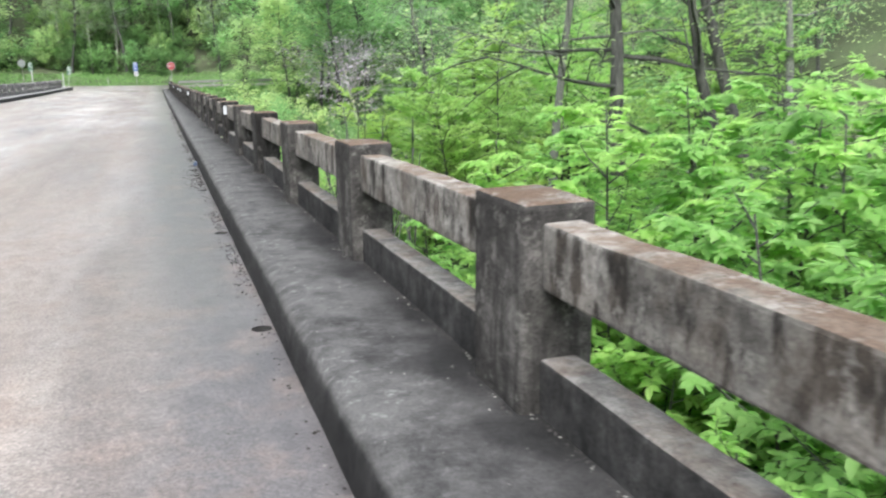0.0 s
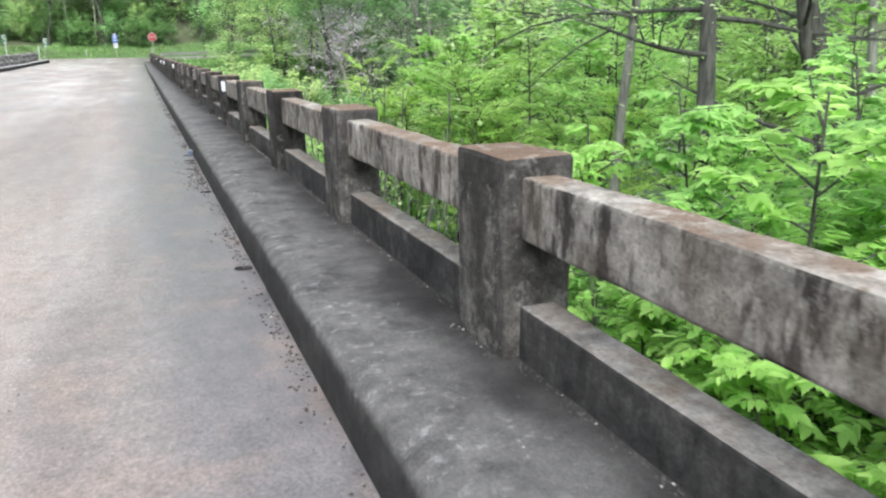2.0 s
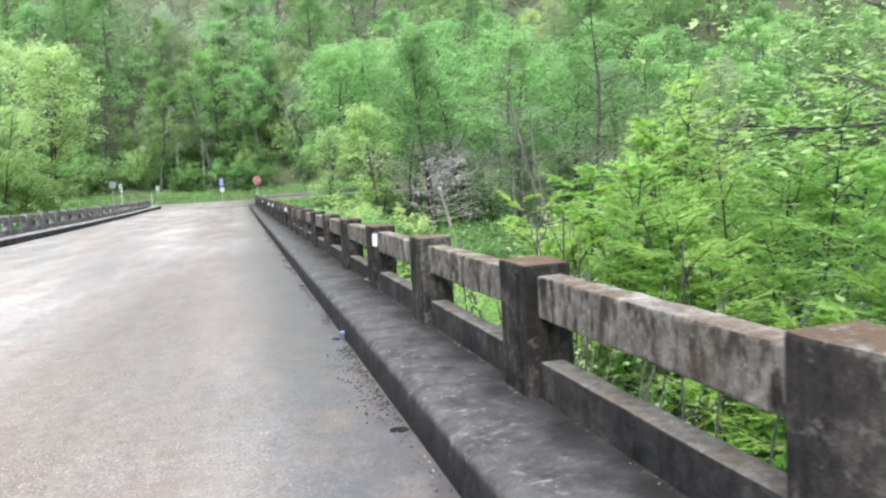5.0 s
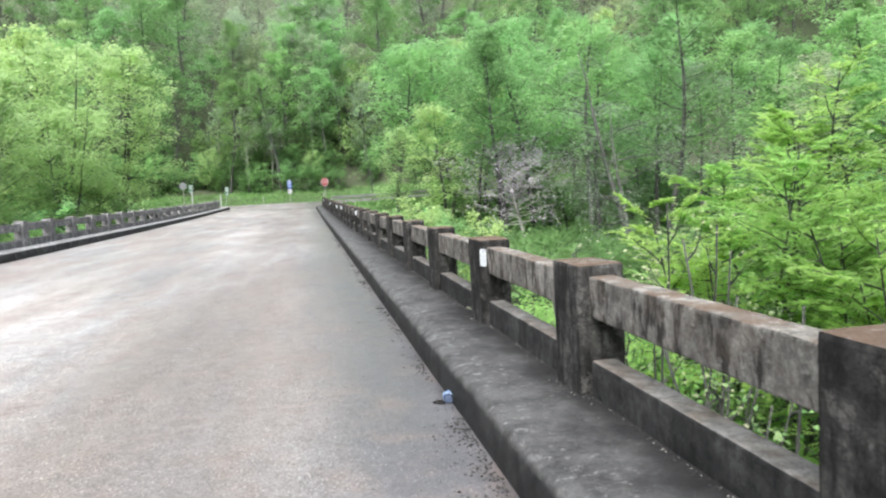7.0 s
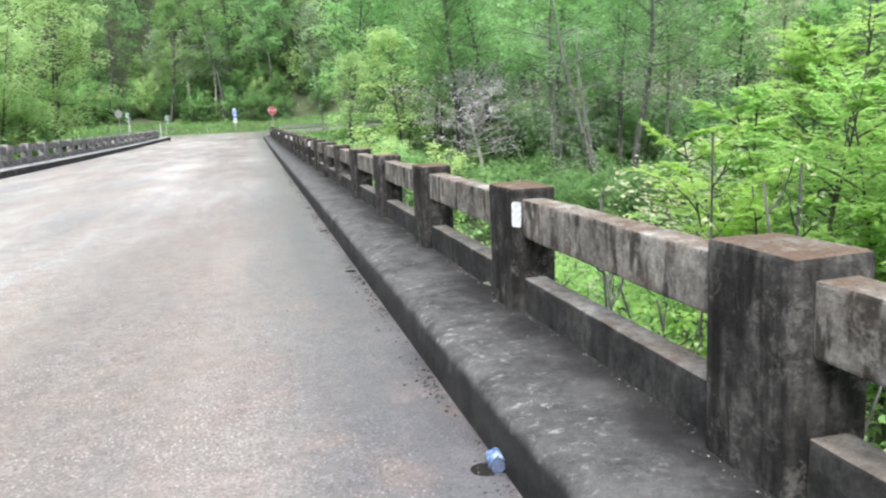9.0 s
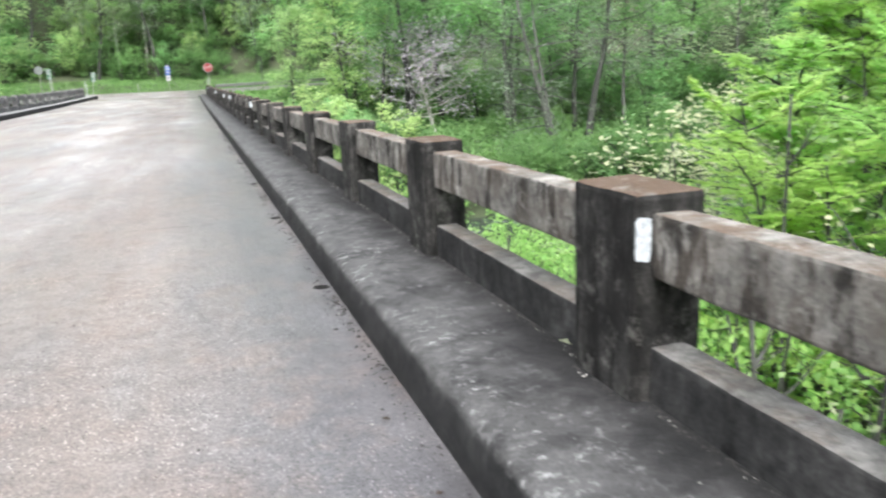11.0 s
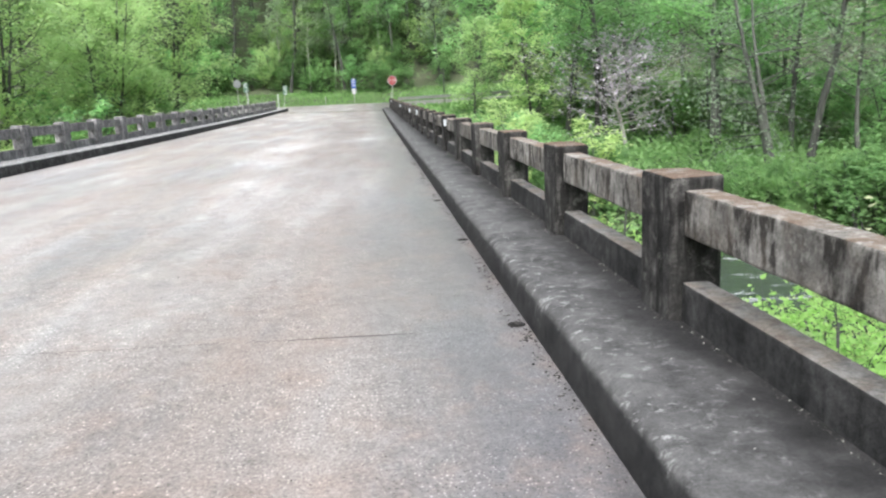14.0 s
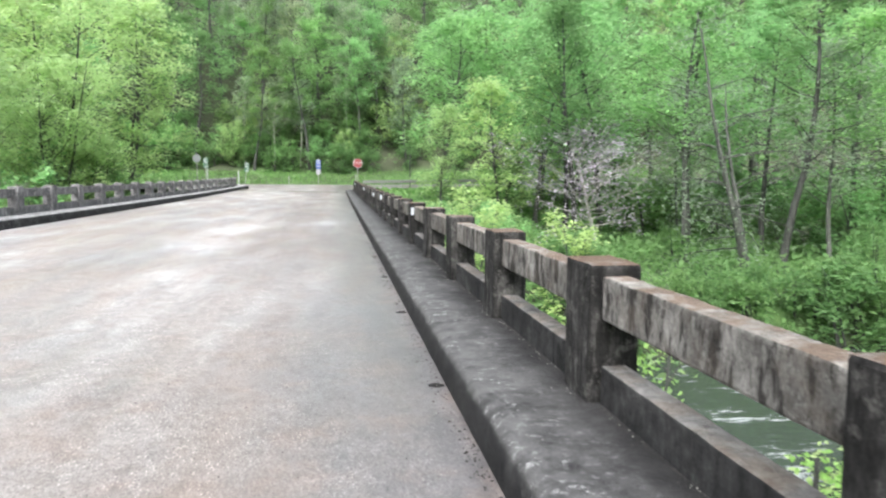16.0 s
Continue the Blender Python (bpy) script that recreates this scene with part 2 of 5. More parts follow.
    scour = node(nt, "ShaderNodeMapRange", From_Min=5.0, From_Max=11.0, To_Min=0.25, To_Max=1.0)
    nt.links.new(sx.outputs["Y"], scour.inputs["Value"])
    bare = mixed(nt, scour.outputs[0], (0.0, 0.0, 0.0), bare)
    col = mixed(nt, mixed(nt, 1.0, dot, bare, "MULTIPLY"), col, mixed(nt, 1.0, col, shade, "MULTIPLY"))
    blot = ramp(nt, noisy(nt, v, 7.0, 7, 0.75), [(0.32, 0.70), (0.62, 1.15)])
    col = mixed(nt, 0.8, col, blot, "MULTIPLY")
    nt.links.new(col, b.inputs["Base Color"])
    gloss = ramp(nt, noisy(nt, vl, 1.1, 4), [(0.35, 0.42), (0.65, 0.62)])
    nt.links.new(mixed(nt, band, gloss, (0.34, 0.34, 0.34)), b.inputs["Roughness"])
    bump(nt, b, noisy(nt, v, 120, 4, 0.7), 0.30, 0.006)
    return m


def leaf_material(name, low, high, glow=0.62):
    """Leaves, each of its own shade, letting some light through."""
    m, nt, b = material(name, 0.5)
    ge = nt.nodes.new("ShaderNodeNewGeometry")
    col = ramp(nt, ge.outputs["Random Per Island"], [(0.0, low), (1.0, high)])
    oi = nt.nodes.new("ShaderNodeObjectInfo")
    tint = ramp(nt, oi.outputs["Random"], [(0.0, (0.80, 0.84, 0.84)), (0.5, (1.0, 1.0, 1.0)), (1.0, (1.12, 1.05, 0.92))])
    col = mixed(nt, 0.8, col, tint, "MULTIPLY")
    nt.links.new(col, b.inputs["Base Color"])
    b.inputs["Specular IOR Level"].default_value = 0.3
    tr = nt.nodes.new("ShaderNodeBsdfTranslucent")
    nt.links.new(col, tr.inputs["Color"])
    mx = node(nt, "ShaderNodeMixShader", Fac=glow)
    nt.links.new(b.outputs[0], mx.inputs[1])
    nt.links.new(tr.outputs[0], mx.inputs[2])
    nt.links.new(mx.outputs[0], nt.nodes["Material Output"].inputs["Surface"])
    return m


def bark_material(name, low, high):
    m, nt, b = material(name, 0.9)
    v = coords(nt, (14, 14, 2.2))
    nt.links.new(ramp(nt, noisy(nt, v, 1.0, 6, 0.7), [(0.36, low), (0.62, high)]), b.inputs["Base Color"])
    bump(nt, b, noisy(nt, v, 1.6, 6, 0.75), 1.0, 0.05)
    return m


M_ROAD, M_LEDGE = road_material(), ledge_material()
M_LEAF = leaf_material("spring_leaf", (0.215, 0.425, 0.155), (0.375, 0.62, 0.275))
M_LEAF_DEEP = leaf_material("deep_green_leaf", (0.150, 0.285, 0.100), (0.26, 0.43, 0.175))
M_LEAF_YELLOW = leaf_material("yellow_green_leaf", (0.36, 0.53, 0.21), (0.54, 0.70, 0.34))
M_LEAF_NEAR = leaf_material("bright_maple_leaf", (0.29, 0.53, 0.155), (0.48, 0.74, 0.27), 0.72)
M_LEAF_FEATHER = leaf_material("fresh_locust_leaf", (0.35, 0.55, 0.15), (0.53, 0.74, 0.26), 0.76)
M_LEAF_GREY = leaf_material("grey_green_leaf", (0.26, 0.36, 0.22), (0.43, 0.52, 0.36))
M_BLOSSOM = leaf_material("mauve_blossom", (0.38, 0.335, 0.40), (0.58, 0.53, 0.60), 0.3)
M_WHITE_BLOOM = leaf_material("cream_blossom", (0.44, 0.50, 0.28), (0.72, 0.74, 0.52))
M_WEED = leaf_material("weed_leaf", (0.24, 0.47, 0.11), (0.42, 0.66, 0.20))
M_GRASS = leaf_material("verge_grass_blade", (0.105, 0.225, 0.065), (0.195, 0.34, 0.12), 0.35)
M_BARK = bark_material("brown_bark", (0.019, 0.020, 0.017), (0.088, 0.092, 0.078))
M_BARK_GREY = bark_material("grey_bark", (0.046, 0.049, 0.040), (0.125, 0.133, 0.110))
M_BARK_PALE = bark_material("pale_grey_bark", (0.085, 0.092, 0.078), (0.21, 0.222, 0.19))
M_BIRCH = bark_material("pale_bark", (0.30, 0.29, 0.26), (0.55, 0.53, 0.48))
# near-black: painted shade inside the drain holes, dirt in the deck joints
M_SHADE_DIRT = plain("shade_and_dirt", (0.02, 0.019, 0.018), 0.95)
M_WHITE = plain("white_paint", (0.40, 0.41, 0.41), 0.6, vary=0.12, scale=30)
M_MARK = plain("flaking_white_paint", (0.43, 0.46, 0.475), 0.7, vary=0.35, scale=45)
M_RED = plain("sign_red", (0.19, 0.024, 0.020), 0.4)
M_BLUE = plain("sign_blue", (0.022, 0.065, 0.25), 0.4)
M_SIGN_BACK = plain("sign_back_grey", (0.16, 0.175, 0.17), 0.6, 0.1)
M_STEEL = plain("galvanised_steel", (0.36, 0.36, 0.35), 0.45, 0.6)
M_DARK = plain("sign_dark", (0.02, 0.02, 0.02), 0.5)
M_PEBBLE = plain("pebble", (0.045, 0.042, 0.039), 0.9, vary=0.7, scale=25)
M_PALE_PEBBLE = plain("pale_pebble", (0.27, 0.262, 0.24), 0.9, vary=0.3, scale=25)
M_DEADLEAF = plain("dead_leaf", (0.05, 0.037, 0.026), 0.9, vary=0.5, scale=30)


def ground_material():
    m, nt, b = material("grassy_soil", 0.95)
    v = coords(nt)
    grass = ramp(nt, noisy(nt, v, 2.5, 8, 0.7), [(0.3, (0.05, 0.115, 0.028)), (0.55, (0.098, 0.195, 0.05)), (0.75, (0.16, 0.27, 0.08))])
    soil = ramp(nt, noisy(nt, v, 4, 6), [(0.3, (0.035, 0.042, 0.022)), (0.7, (0.075, 0.080, 0.045))])
    ge = nt.nodes.new("ShaderNodeNewGeometry")
    sz = nt.nodes.new("ShaderNodeSeparateXYZ")
    nt.links.new(ge.outputs["Normal"], sz.inputs[0])
    # leaf litter on the steep wooded slopes, darkened for the shade under the trees
    litter = ramp(nt, sz.outputs["Z"], [(0.86, 0.85), (0.95, 0.0)])
    # soil patches on flatter ground put tree shade into the colour too
    patch = mixed(nt, ramp(nt, noisy(nt, v, 0.11, 5), [(0.38, 0.1), (0.58, 0.85)]), grass, soil)
    nt.links.new(mixed(nt, litter, patch, soil), b.inputs["Base Color"])
    bump(nt, b, noisy(nt, v, 9, 8, 0.75), 0.8, 0.12)
    return m


def water_material():
    m, nt, b = material("river_water", 0.12)
    v = coords(nt, (1, 2.2, 1))
    foam = ramp(nt, noisy(nt, coords(nt, (0.5, 1.6, 1)), 0.8, 8, 0.75), [(0.55, 0.0), (0.66, 0.85)])
    nt.links.new(mixed(nt, foam, (0.036, 0.045, 0.038), (0.52, 0.55, 0.54)), b.inputs["Base Color"])
    nt.links.new(mixed(nt, foam, (0.1, 0.1, 0.1), (0.7, 0.7, 0.7)), b.inputs["Roughness"])
    bump(nt, b, noisy(nt, v, 2.2, 5, 0.6), 0.35, 0.1)
    return m


M_GROUND, M_WATER = ground_material(), water_material()


# ---- mesh helpers ----
def mesh_of(name, bm, mats, smooth=False):
    me = bpy.data.meshes.new(name)
    bm.normal_update()
    bm.to_mesh(me)
    bm.free()
    for m in mats if isinstance(mats, (list, tuple)) else [mats]:
        me.materials.append(m)
    if smooth:
        me.shade_smooth()
    return me


def part(name, bm, mats, parent=None, label="", smooth=False):
    ob = new(name, bm if isinstance(bm, bpy.types.Mesh) else mesh_of(name, bm, mats, smooth))
    if parent:
        ob.parent = parent
    return tagged(ob, label)


def thing(name, label, category, group="", kind=""):
    return tagged(new(name), label, category, group, kind)


def box(bm, x0, x1, y0, y1, z0, z1, bevel=0.0, mat=0):
    vs = [bm.verts.new((x, y, z)) for x in (x0, x1) for y in (y0, y1) for z in (z0, z1)]
    faces = [bm.faces.new([vs[i] for i in q]) for q in ((0, 1, 3, 2), (4, 6, 7, 5), (0, 4, 5, 1), (2, 3, 7, 6), (0, 2, 6, 4), (1, 5, 7, 3))]
    for f in faces:
        f.material_index = mat
    if bevel:
        bmesh.ops.bevel(bm, geom=list({e for f in faces for e in f.edges}), offset=bevel, segments=2, affect="EDGES", profile=0.5)
    return bm


def tube(verts, faces, pts, radii, sides=6):
    """Appends a tapered tube along pts to vertex and face lists."""
    base = len(verts)
    for n, (p, r) in enumerate(zip(pts, radii)):
        a, c = pts[max(n - 1, 0)], pts[min(n + 1, len(pts) - 1)]
        way = np.array(c, float) - np.array(a, float)
        way /= np.linalg.norm(way) + 1e-9
        side = np.cross(way, (0.3, 0.9, 0.2))
        side /= np.linalg.norm(side) + 1e-9
        up = np.cross(way, side)
        for s in range(sides):
            an = 2 * math.pi * s / sides
            k = 1.0 + (0.22 * noise.noise((s * 1.7, n * 1.3, base * 0.01)) if sides > 6 else 0.0)
            verts.append(tuple(np.array(p) + k * r * (math.cos(an) * side + math.sin(an) * up)))
    for n in range(len(pts) - 1):
        for s in range(sides):
            a, b = base + n * sides + s, base + n * sides + (s + 1) % sides
            faces.append((a, b, b + sides, a + sides))
    faces.append(tuple(base + (len(pts) - 1) * sides + s for s in range(sides)))


def listed_mesh(name, verts, faces, mat, smooth=True):
    me = bpy.data.meshes.new(name)
    me.from_pydata([tuple(v) for v in verts], [], faces)
    me.materials.append(mat)
    if smooth:
        me.shade_smooth()
    return me


def leaf_mesh(name, centres, size, rng, mat, up=0.62, droop=0.0, long=1.0, fine=False, ways=None):
    """One small folded, pointed blade for every centre, along the given axes, or turned at random and facing mostly up."""
    n = len(centres)
    nor = rng.normal(size=(n, 3))
    nor /= np.linalg.norm(nor, axis=1, keepdims=True)
    nor[:, 2] = np.abs(nor[:, 2])
    nor = nor * (1 - up) + np.array((0, 0, up))
    nor /= np.linalg.norm(nor, axis=1, keepdims=True)
    ax = np.cross(nor, rng.normal(size=(n, 3)))
    ax /= np.linalg.norm(ax, axis=1, keepdims=True)
    ax[:, 2] -= droop
    ax /= np.linalg.norm(ax, axis=1, keepdims=True)
    if ways:
        ax, nor = ways
    sd = np.cross(nor, ax)
    s = (size * rng.uniform(0.6, 1.3, n))[:, None]
    tip, root = centres + ax * s * 0.6 * long, centres - ax * s * 0.5 * long
    lift = nor * s * 0.12
    left, right = centres + sd * s * 0.36 + lift - ax * s * 0.1, centres - sd * s * 0.36 + lift - ax * s * 0.1
    if fine:
        mid = ax * s * 0.22 * long
        verts = np.stack([root, right - 0.5 * mid, right + mid - sd * s * -0.08, tip, left + mid - sd * s * 0.08, left - 0.5 * mid], 1).reshape(-1, 3)
        k = np.arange(n) * 6
        me = bpy.data.meshes.new(name)
        quads = np.stack([np.stack([k, k + 1, k + 2, k + 3], 1), np.stack([k, k + 3, k + 4, k + 5], 1)], 1).reshape(-1)
        me.vertices.add(6 * n)
        me.vertices.foreach_set("co", verts.astype(np.float32).ravel())
        me.loops.add(8 * n)
        me.loops.foreach_set("vertex_index", quads.astype(np.int32))
        me.polygons.add(2 * n)
        me.polygons.foreach_set("loop_start", np.arange(0, 8 * n, 4, dtype=np.int32))
        me.update()
        me.validate()
        me.materials.append(mat)
        return me
    verts = np.stack([root, right, tip, left], 1).reshape(-1, 3)
    k = np.arange(n)[:, None] * 4
    tris = np.concatenate([k + (0, 1, 2), k + (0, 2, 3)], 1).reshape(-1)
    me = bpy.data.meshes.new(name)
    me.vertices.add(4 * n)
    me.vertices.foreach_set("co", verts.astype(np.float32).ravel())
    me.loops.add(6 * n)
    me.loops.foreach_set("vertex_index", tris.astype(np.int32))
    me.polygons.add(2 * n)
    me.polygons.foreach_set("loop_start", np.arange(0, 6 * n, 3, dtype=np.int32))
    me.update()
    me.validate()
    me.materials.append(mat)
    return me


# ---- the lie of the land ----
BAY = 2.44


def grade(y):
    """The bridge rises a little towards its far end."""
    return 0.0001 * max(0.0, y - 35.0) ** 2 if y < 112 else 0.593 + 0.0154 * (y - 112)


def cross(x):
    return -0.0125 * (min(max(x, -9.2), -0.6) + 0.6)


END = 79.6


def smooth_step(a, b, v):
    u = min(max((v - a) / (b - a), 0.0), 1.0)
    return u * u * (3 - 2 * u)


def channel(x, y):
    """1 in the river's bed, 0 on its banks: it passes under the bridge and bends back along the near bank."""
    straight = 1 - smooth_step(6.0, 10.5, abs(y - 35 - 0.12 * x))
    best = 99.0
    for (ax, ay), (bx, by) in (((9, 36), (17, 27)), ((17, 27), (28, 19)), ((28, 19), (62, -4))):
        u = min(max(((x - ax) * (bx - ax) + (y - ay) * (by - ay)) / ((bx - ax) ** 2 + (by - ay) ** 2), 0.0), 1.0)
        best = min(best, math.hypot(x - ax - u * (bx - ax), y - ay - u * (by - ay)))
    return max(straight, 1 - smooth_step(4.5, 8.5, best))


def land(x, y):
    """Height of the ground: a river valley under the bridge, a road bench beyond it, then a steep wooded hill."""
    valley = -3.8 + 0.9 * noise.noise((x * 0.05, y * 0.05, 0.3)) + 0.25 * noise.noise((x * 0.3, y * 0.3, 1.7))
    valley -= 2.6 * channel(x, y)
    bench = grade(min(max(y, 79.0), 107.4)) + 0.016 * max(0.0, x)
    h = valley + (bench - 0.22 - valley) * smooth_step(64 + 0.10 * min(max(x, 0), 100), 84, y)
    h += 0.17 * min(max(0.0, y - 107.5), 9.0)
    far = max(0.0, y - 115)
    h += 0.62 * far * smooth_step(0, 12, far) if far < 120 else 0.62 * 120
    side = max(0.0, x - 42 - 0.1 * y) if y > -30 else max(0.0, x - 40)
    h += 0.55 * min(side, 110)
    h += 0.5 * min(max(0.0, -x - 42), 110)
    h += 0.5 * min(max(0.0, -y - 45), 110)
    return h


def ground():
    ticks_x = sorted(set([-2500, -900, -400] + list(range(-240, 241, 8)) + list(range(-48, 61, 3)) + [400, 900, 2500]))
    ticks_y = sorted(set([-2500, -900, -400] + list(range(-240, 300, 8)) + list(range(-12, 126, 3)) + [400, 900, 2500]))
    verts = [(x, y, land(x, y) + 0.12 * noise.noise((x * 0.4, y * 0.4, 5))) for y in ticks_y for x in ticks_x]
    w = len(ticks_x)
    faces = [(j * w + i, j * w + i + 1, (j + 1) * w + i + 1, (j + 1) * w + i) for j in range(len(ticks_y) - 1) for i in range(w - 1)]
    tagged(new("ground", listed_mesh("ground", verts, faces, M_GROUND)), "grassy valley floor and wooded hillside soil", "ground", kind="structure")
    bm = bmesh.new()
    bmesh.ops.create_grid(bm, x_segments=2, y_segments=2, size=1)
    bmesh.ops.transform(bm, matrix=Matrix.Translation((0, 16, -5.2)) @ Matrix.Diagonal((130, 46, 1, 1)), verts=bm.verts)
    tagged(part("water", bm, M_WATER), "slow green river water under the bridge", "river", kind="structure")


ground()

# ---- bridge deck ----
HOLES = [1.53 + 2.91 * n for n in range(-1, 5)] + [17.50 + 2.86 * n for n in range(0, 20)]


def road():
    """The roadway with round drain holes through it along both kerbs."""
    verts, faces, index, dark = [], [], {}, []

    def v(x, y, dz=0.0):
        key = (round(x, 4), round(y, 4), dz)
        if key not in index:
            index[key] = len(verts)
            verts.append((x, y, grade(y) + cross(x) + dz))
        return index[key]

    half = 0.115
    xs = [-9.2, -8.6, -7.5, -6.4, -5.3, -4.2, -3.1, -2.2, -1.5, -1.1, -0.80, -0.555]
    cuts = sorted(set([-14.0, END] + [c for c in (round(-14 + 1.2 * n, 3) for n in range(1, 78)) if min(abs(c - h) for h in HOLES) > half + 0.01] + [round(h + s, 4) for h in HOLES if h < END for s in (-half, half)]))
    cells = [h for h in HOLES if h < END]
    for a, b in zip(cuts, cuts[1:]):
        for i in range(len(xs) - 1):
            x0, x1 = xs[i], xs[i + 1]
            hole = [h for h in cells if a > h - half - 1e-3 and b < h + half + 1e-3]
            if i == len(xs) - 2 and hole:
                if (round(a, 4), round(b, 4)) != (round(hole[0] - half, 4), round(hole[0] + half, 4)):
                    continue
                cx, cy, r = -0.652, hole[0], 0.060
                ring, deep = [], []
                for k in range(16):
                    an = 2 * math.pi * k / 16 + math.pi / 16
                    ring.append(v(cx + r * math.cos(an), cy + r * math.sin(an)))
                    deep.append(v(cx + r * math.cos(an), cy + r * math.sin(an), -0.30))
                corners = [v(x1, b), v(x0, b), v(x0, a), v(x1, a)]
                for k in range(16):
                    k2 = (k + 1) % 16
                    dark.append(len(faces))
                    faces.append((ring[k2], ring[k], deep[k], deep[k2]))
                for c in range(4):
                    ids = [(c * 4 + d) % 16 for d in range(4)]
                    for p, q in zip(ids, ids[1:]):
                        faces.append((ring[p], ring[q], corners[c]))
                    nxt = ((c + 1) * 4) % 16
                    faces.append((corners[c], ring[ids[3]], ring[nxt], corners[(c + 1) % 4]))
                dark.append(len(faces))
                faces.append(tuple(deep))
            else:
                faces.append((v(x0, a), v(x1, a), v(x1, b), v(x0, b)))
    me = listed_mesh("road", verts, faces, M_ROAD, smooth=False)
    # hole walls and floor painted dark for the shade inside them
    me.materials.append(M_SHADE_DIRT)
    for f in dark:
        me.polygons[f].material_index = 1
    bm = bmesh.new()
    bm.from_mesh(me)
    bmesh.ops.recalc_face_normals(bm, faces=bm.faces)
    bm.to_mesh(me)
    bm.free()
    tagged(new("road", me), "pale worn concrete bridge roadway with pinkish patches", "road", kind="structure")


road()


def junction():
    """The approach and the cross road beyond the bridge, meeting it in a T."""
    verts, faces = [], []
    ys = [END, 81, 83, 85, 88, 92, 96, 100, 104, 107.4]
    rows = []
    for y in ys:
        flare = smooth_step(END, 92, y)
        x0, x1 = -9.2 - 60 * flare ** 2, -0.555 + 70 * flare ** 2 if y > 97 else -0.555 + 9 * flare ** 2
        rows.append([len(verts) + k for k in range(13)])
        for k in range(13):
            x = x0 + (x1 - x0) * k / 12
            verts.append((x, y, grade(y) + cross(x) * (1 - flare) + 0.016 * max(0, x) + 0.02))
    for a, b in zip(rows, rows[1:]):
        faces += [(a[k], a[k + 1], b[k + 1], b[k]) for k in range(12)]
    tagged(new("road", listed_mesh("junction", verts, faces, M_ROAD)), "pale asphalt road junction beyond the bridge", "road", kind="structure")


junction()


def kerb(name, mirror, y0, y1, label):
    """A raised kerb with a broad ledge: dark face, rounded arris, flat top."""
    prof = [(-0.585, -0.45), (-0.585, -0.02), (-0.578, 0.07), (-0.564, 0.172), (-0.552, 0.205), (-0.530, 0.224), (-0.490, 0.234), (-0.36, 0.238), (-0.05, 0.236), (0.36, 0.235), (0.36, -0.62)]
    bm = bmesh.new()
    rows, y, rnd = [], y0, random.Random(7)
    while y < y1 + 0.01:
        chip = 0.008 * noise.noise((y * 2.3, 0, 0.5)) + 0.006 * noise.noise((y * 7.0, 3, 0.5))
        row = []
        for n, (px, pz) in enumerate(prof):
            d = chip if 2 <= n <= 6 else 0.0
            x = px + d
            z = pz + (0.5 * d if 4 <= n <= 6 else 0)
            if mirror:
                x, z = -9.8 - x, z + cross(-9.2) + 0.015
            row.append(bm.verts.new((x, y, z + grade(y))))
        rows.append(row)
        y += 0.4
    for a, b in zip(rows, rows[1:]):
        for k in range(len(prof) - 1):
            f = bm.faces.new((a[k], b[k], b[k + 1], a[k + 1]) if not mirror else (a[k], a[k + 1], b[k + 1], b[k]))
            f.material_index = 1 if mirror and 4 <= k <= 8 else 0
            f.smooth = 1 <= k <= 6
    for row in (rows[0], rows[-1]):
        bm.faces.new(row)
    bmesh.ops.recalc_face_normals(bm, faces=bm.faces)
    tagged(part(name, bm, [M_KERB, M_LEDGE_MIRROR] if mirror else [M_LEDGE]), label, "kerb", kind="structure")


M_LEDGE_MIRROR = concrete("far_ledge", (0.17, 0.168, 0.163), (0.28, 0.276, 0.268), (0.42, 0.415, 0.40), 0.0, pale=0.5)
kerb("kerb_1", False, -14.0, END, "dark concrete kerb with a pale scuffed ledge")
kerb("kerb_2", True, -14.0, 88.0, "dark stained concrete kerb with a pale edge")


def deck():
    bm = bmesh.new()
    rows = []
    for n in range(0, 41):
        y = -14 + n * (END + 14) / 40
        g = grade(y)
        rows.append([bm.verts.new((x, y, z + g)) for x, z in ((-10.1, -0.33), (0.30, -0.33), (0.30, -0.95), (-10.1, -0.95))])
    for a, b in zip(rows, rows[1:]):
        for k in range(4):
            bm.faces.new((a[k], b[k], b[(k + 1) % 4], a[(k + 1) % 4]))
    bm.faces.new(rows[0]), bm.faces.new(rows[-1])
    bmesh.ops.recalc_face_normals(bm, faces=bm.faces)
    tagged(part("bridge_deck", bm, M_SLAB), "concrete bridge deck slab under the roadway", "bridge", kind="structure")
    for y in (-8.0, 15.4, 31.0, 55.0, 74.0):
        bm = bmesh.new()
        box(bm, -9.4, -0.4, y - 0.45, y + 0.45, land(-5, y) - 1.6, grade(y) - 0.95, 0.05)
        tagged(part("bridge_pier", bm, M_SLAB), "plain concrete bridge pier wall", "bridge pier", kind="structure")


deck()

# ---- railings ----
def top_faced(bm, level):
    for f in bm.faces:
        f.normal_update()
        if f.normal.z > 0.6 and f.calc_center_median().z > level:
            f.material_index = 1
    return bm


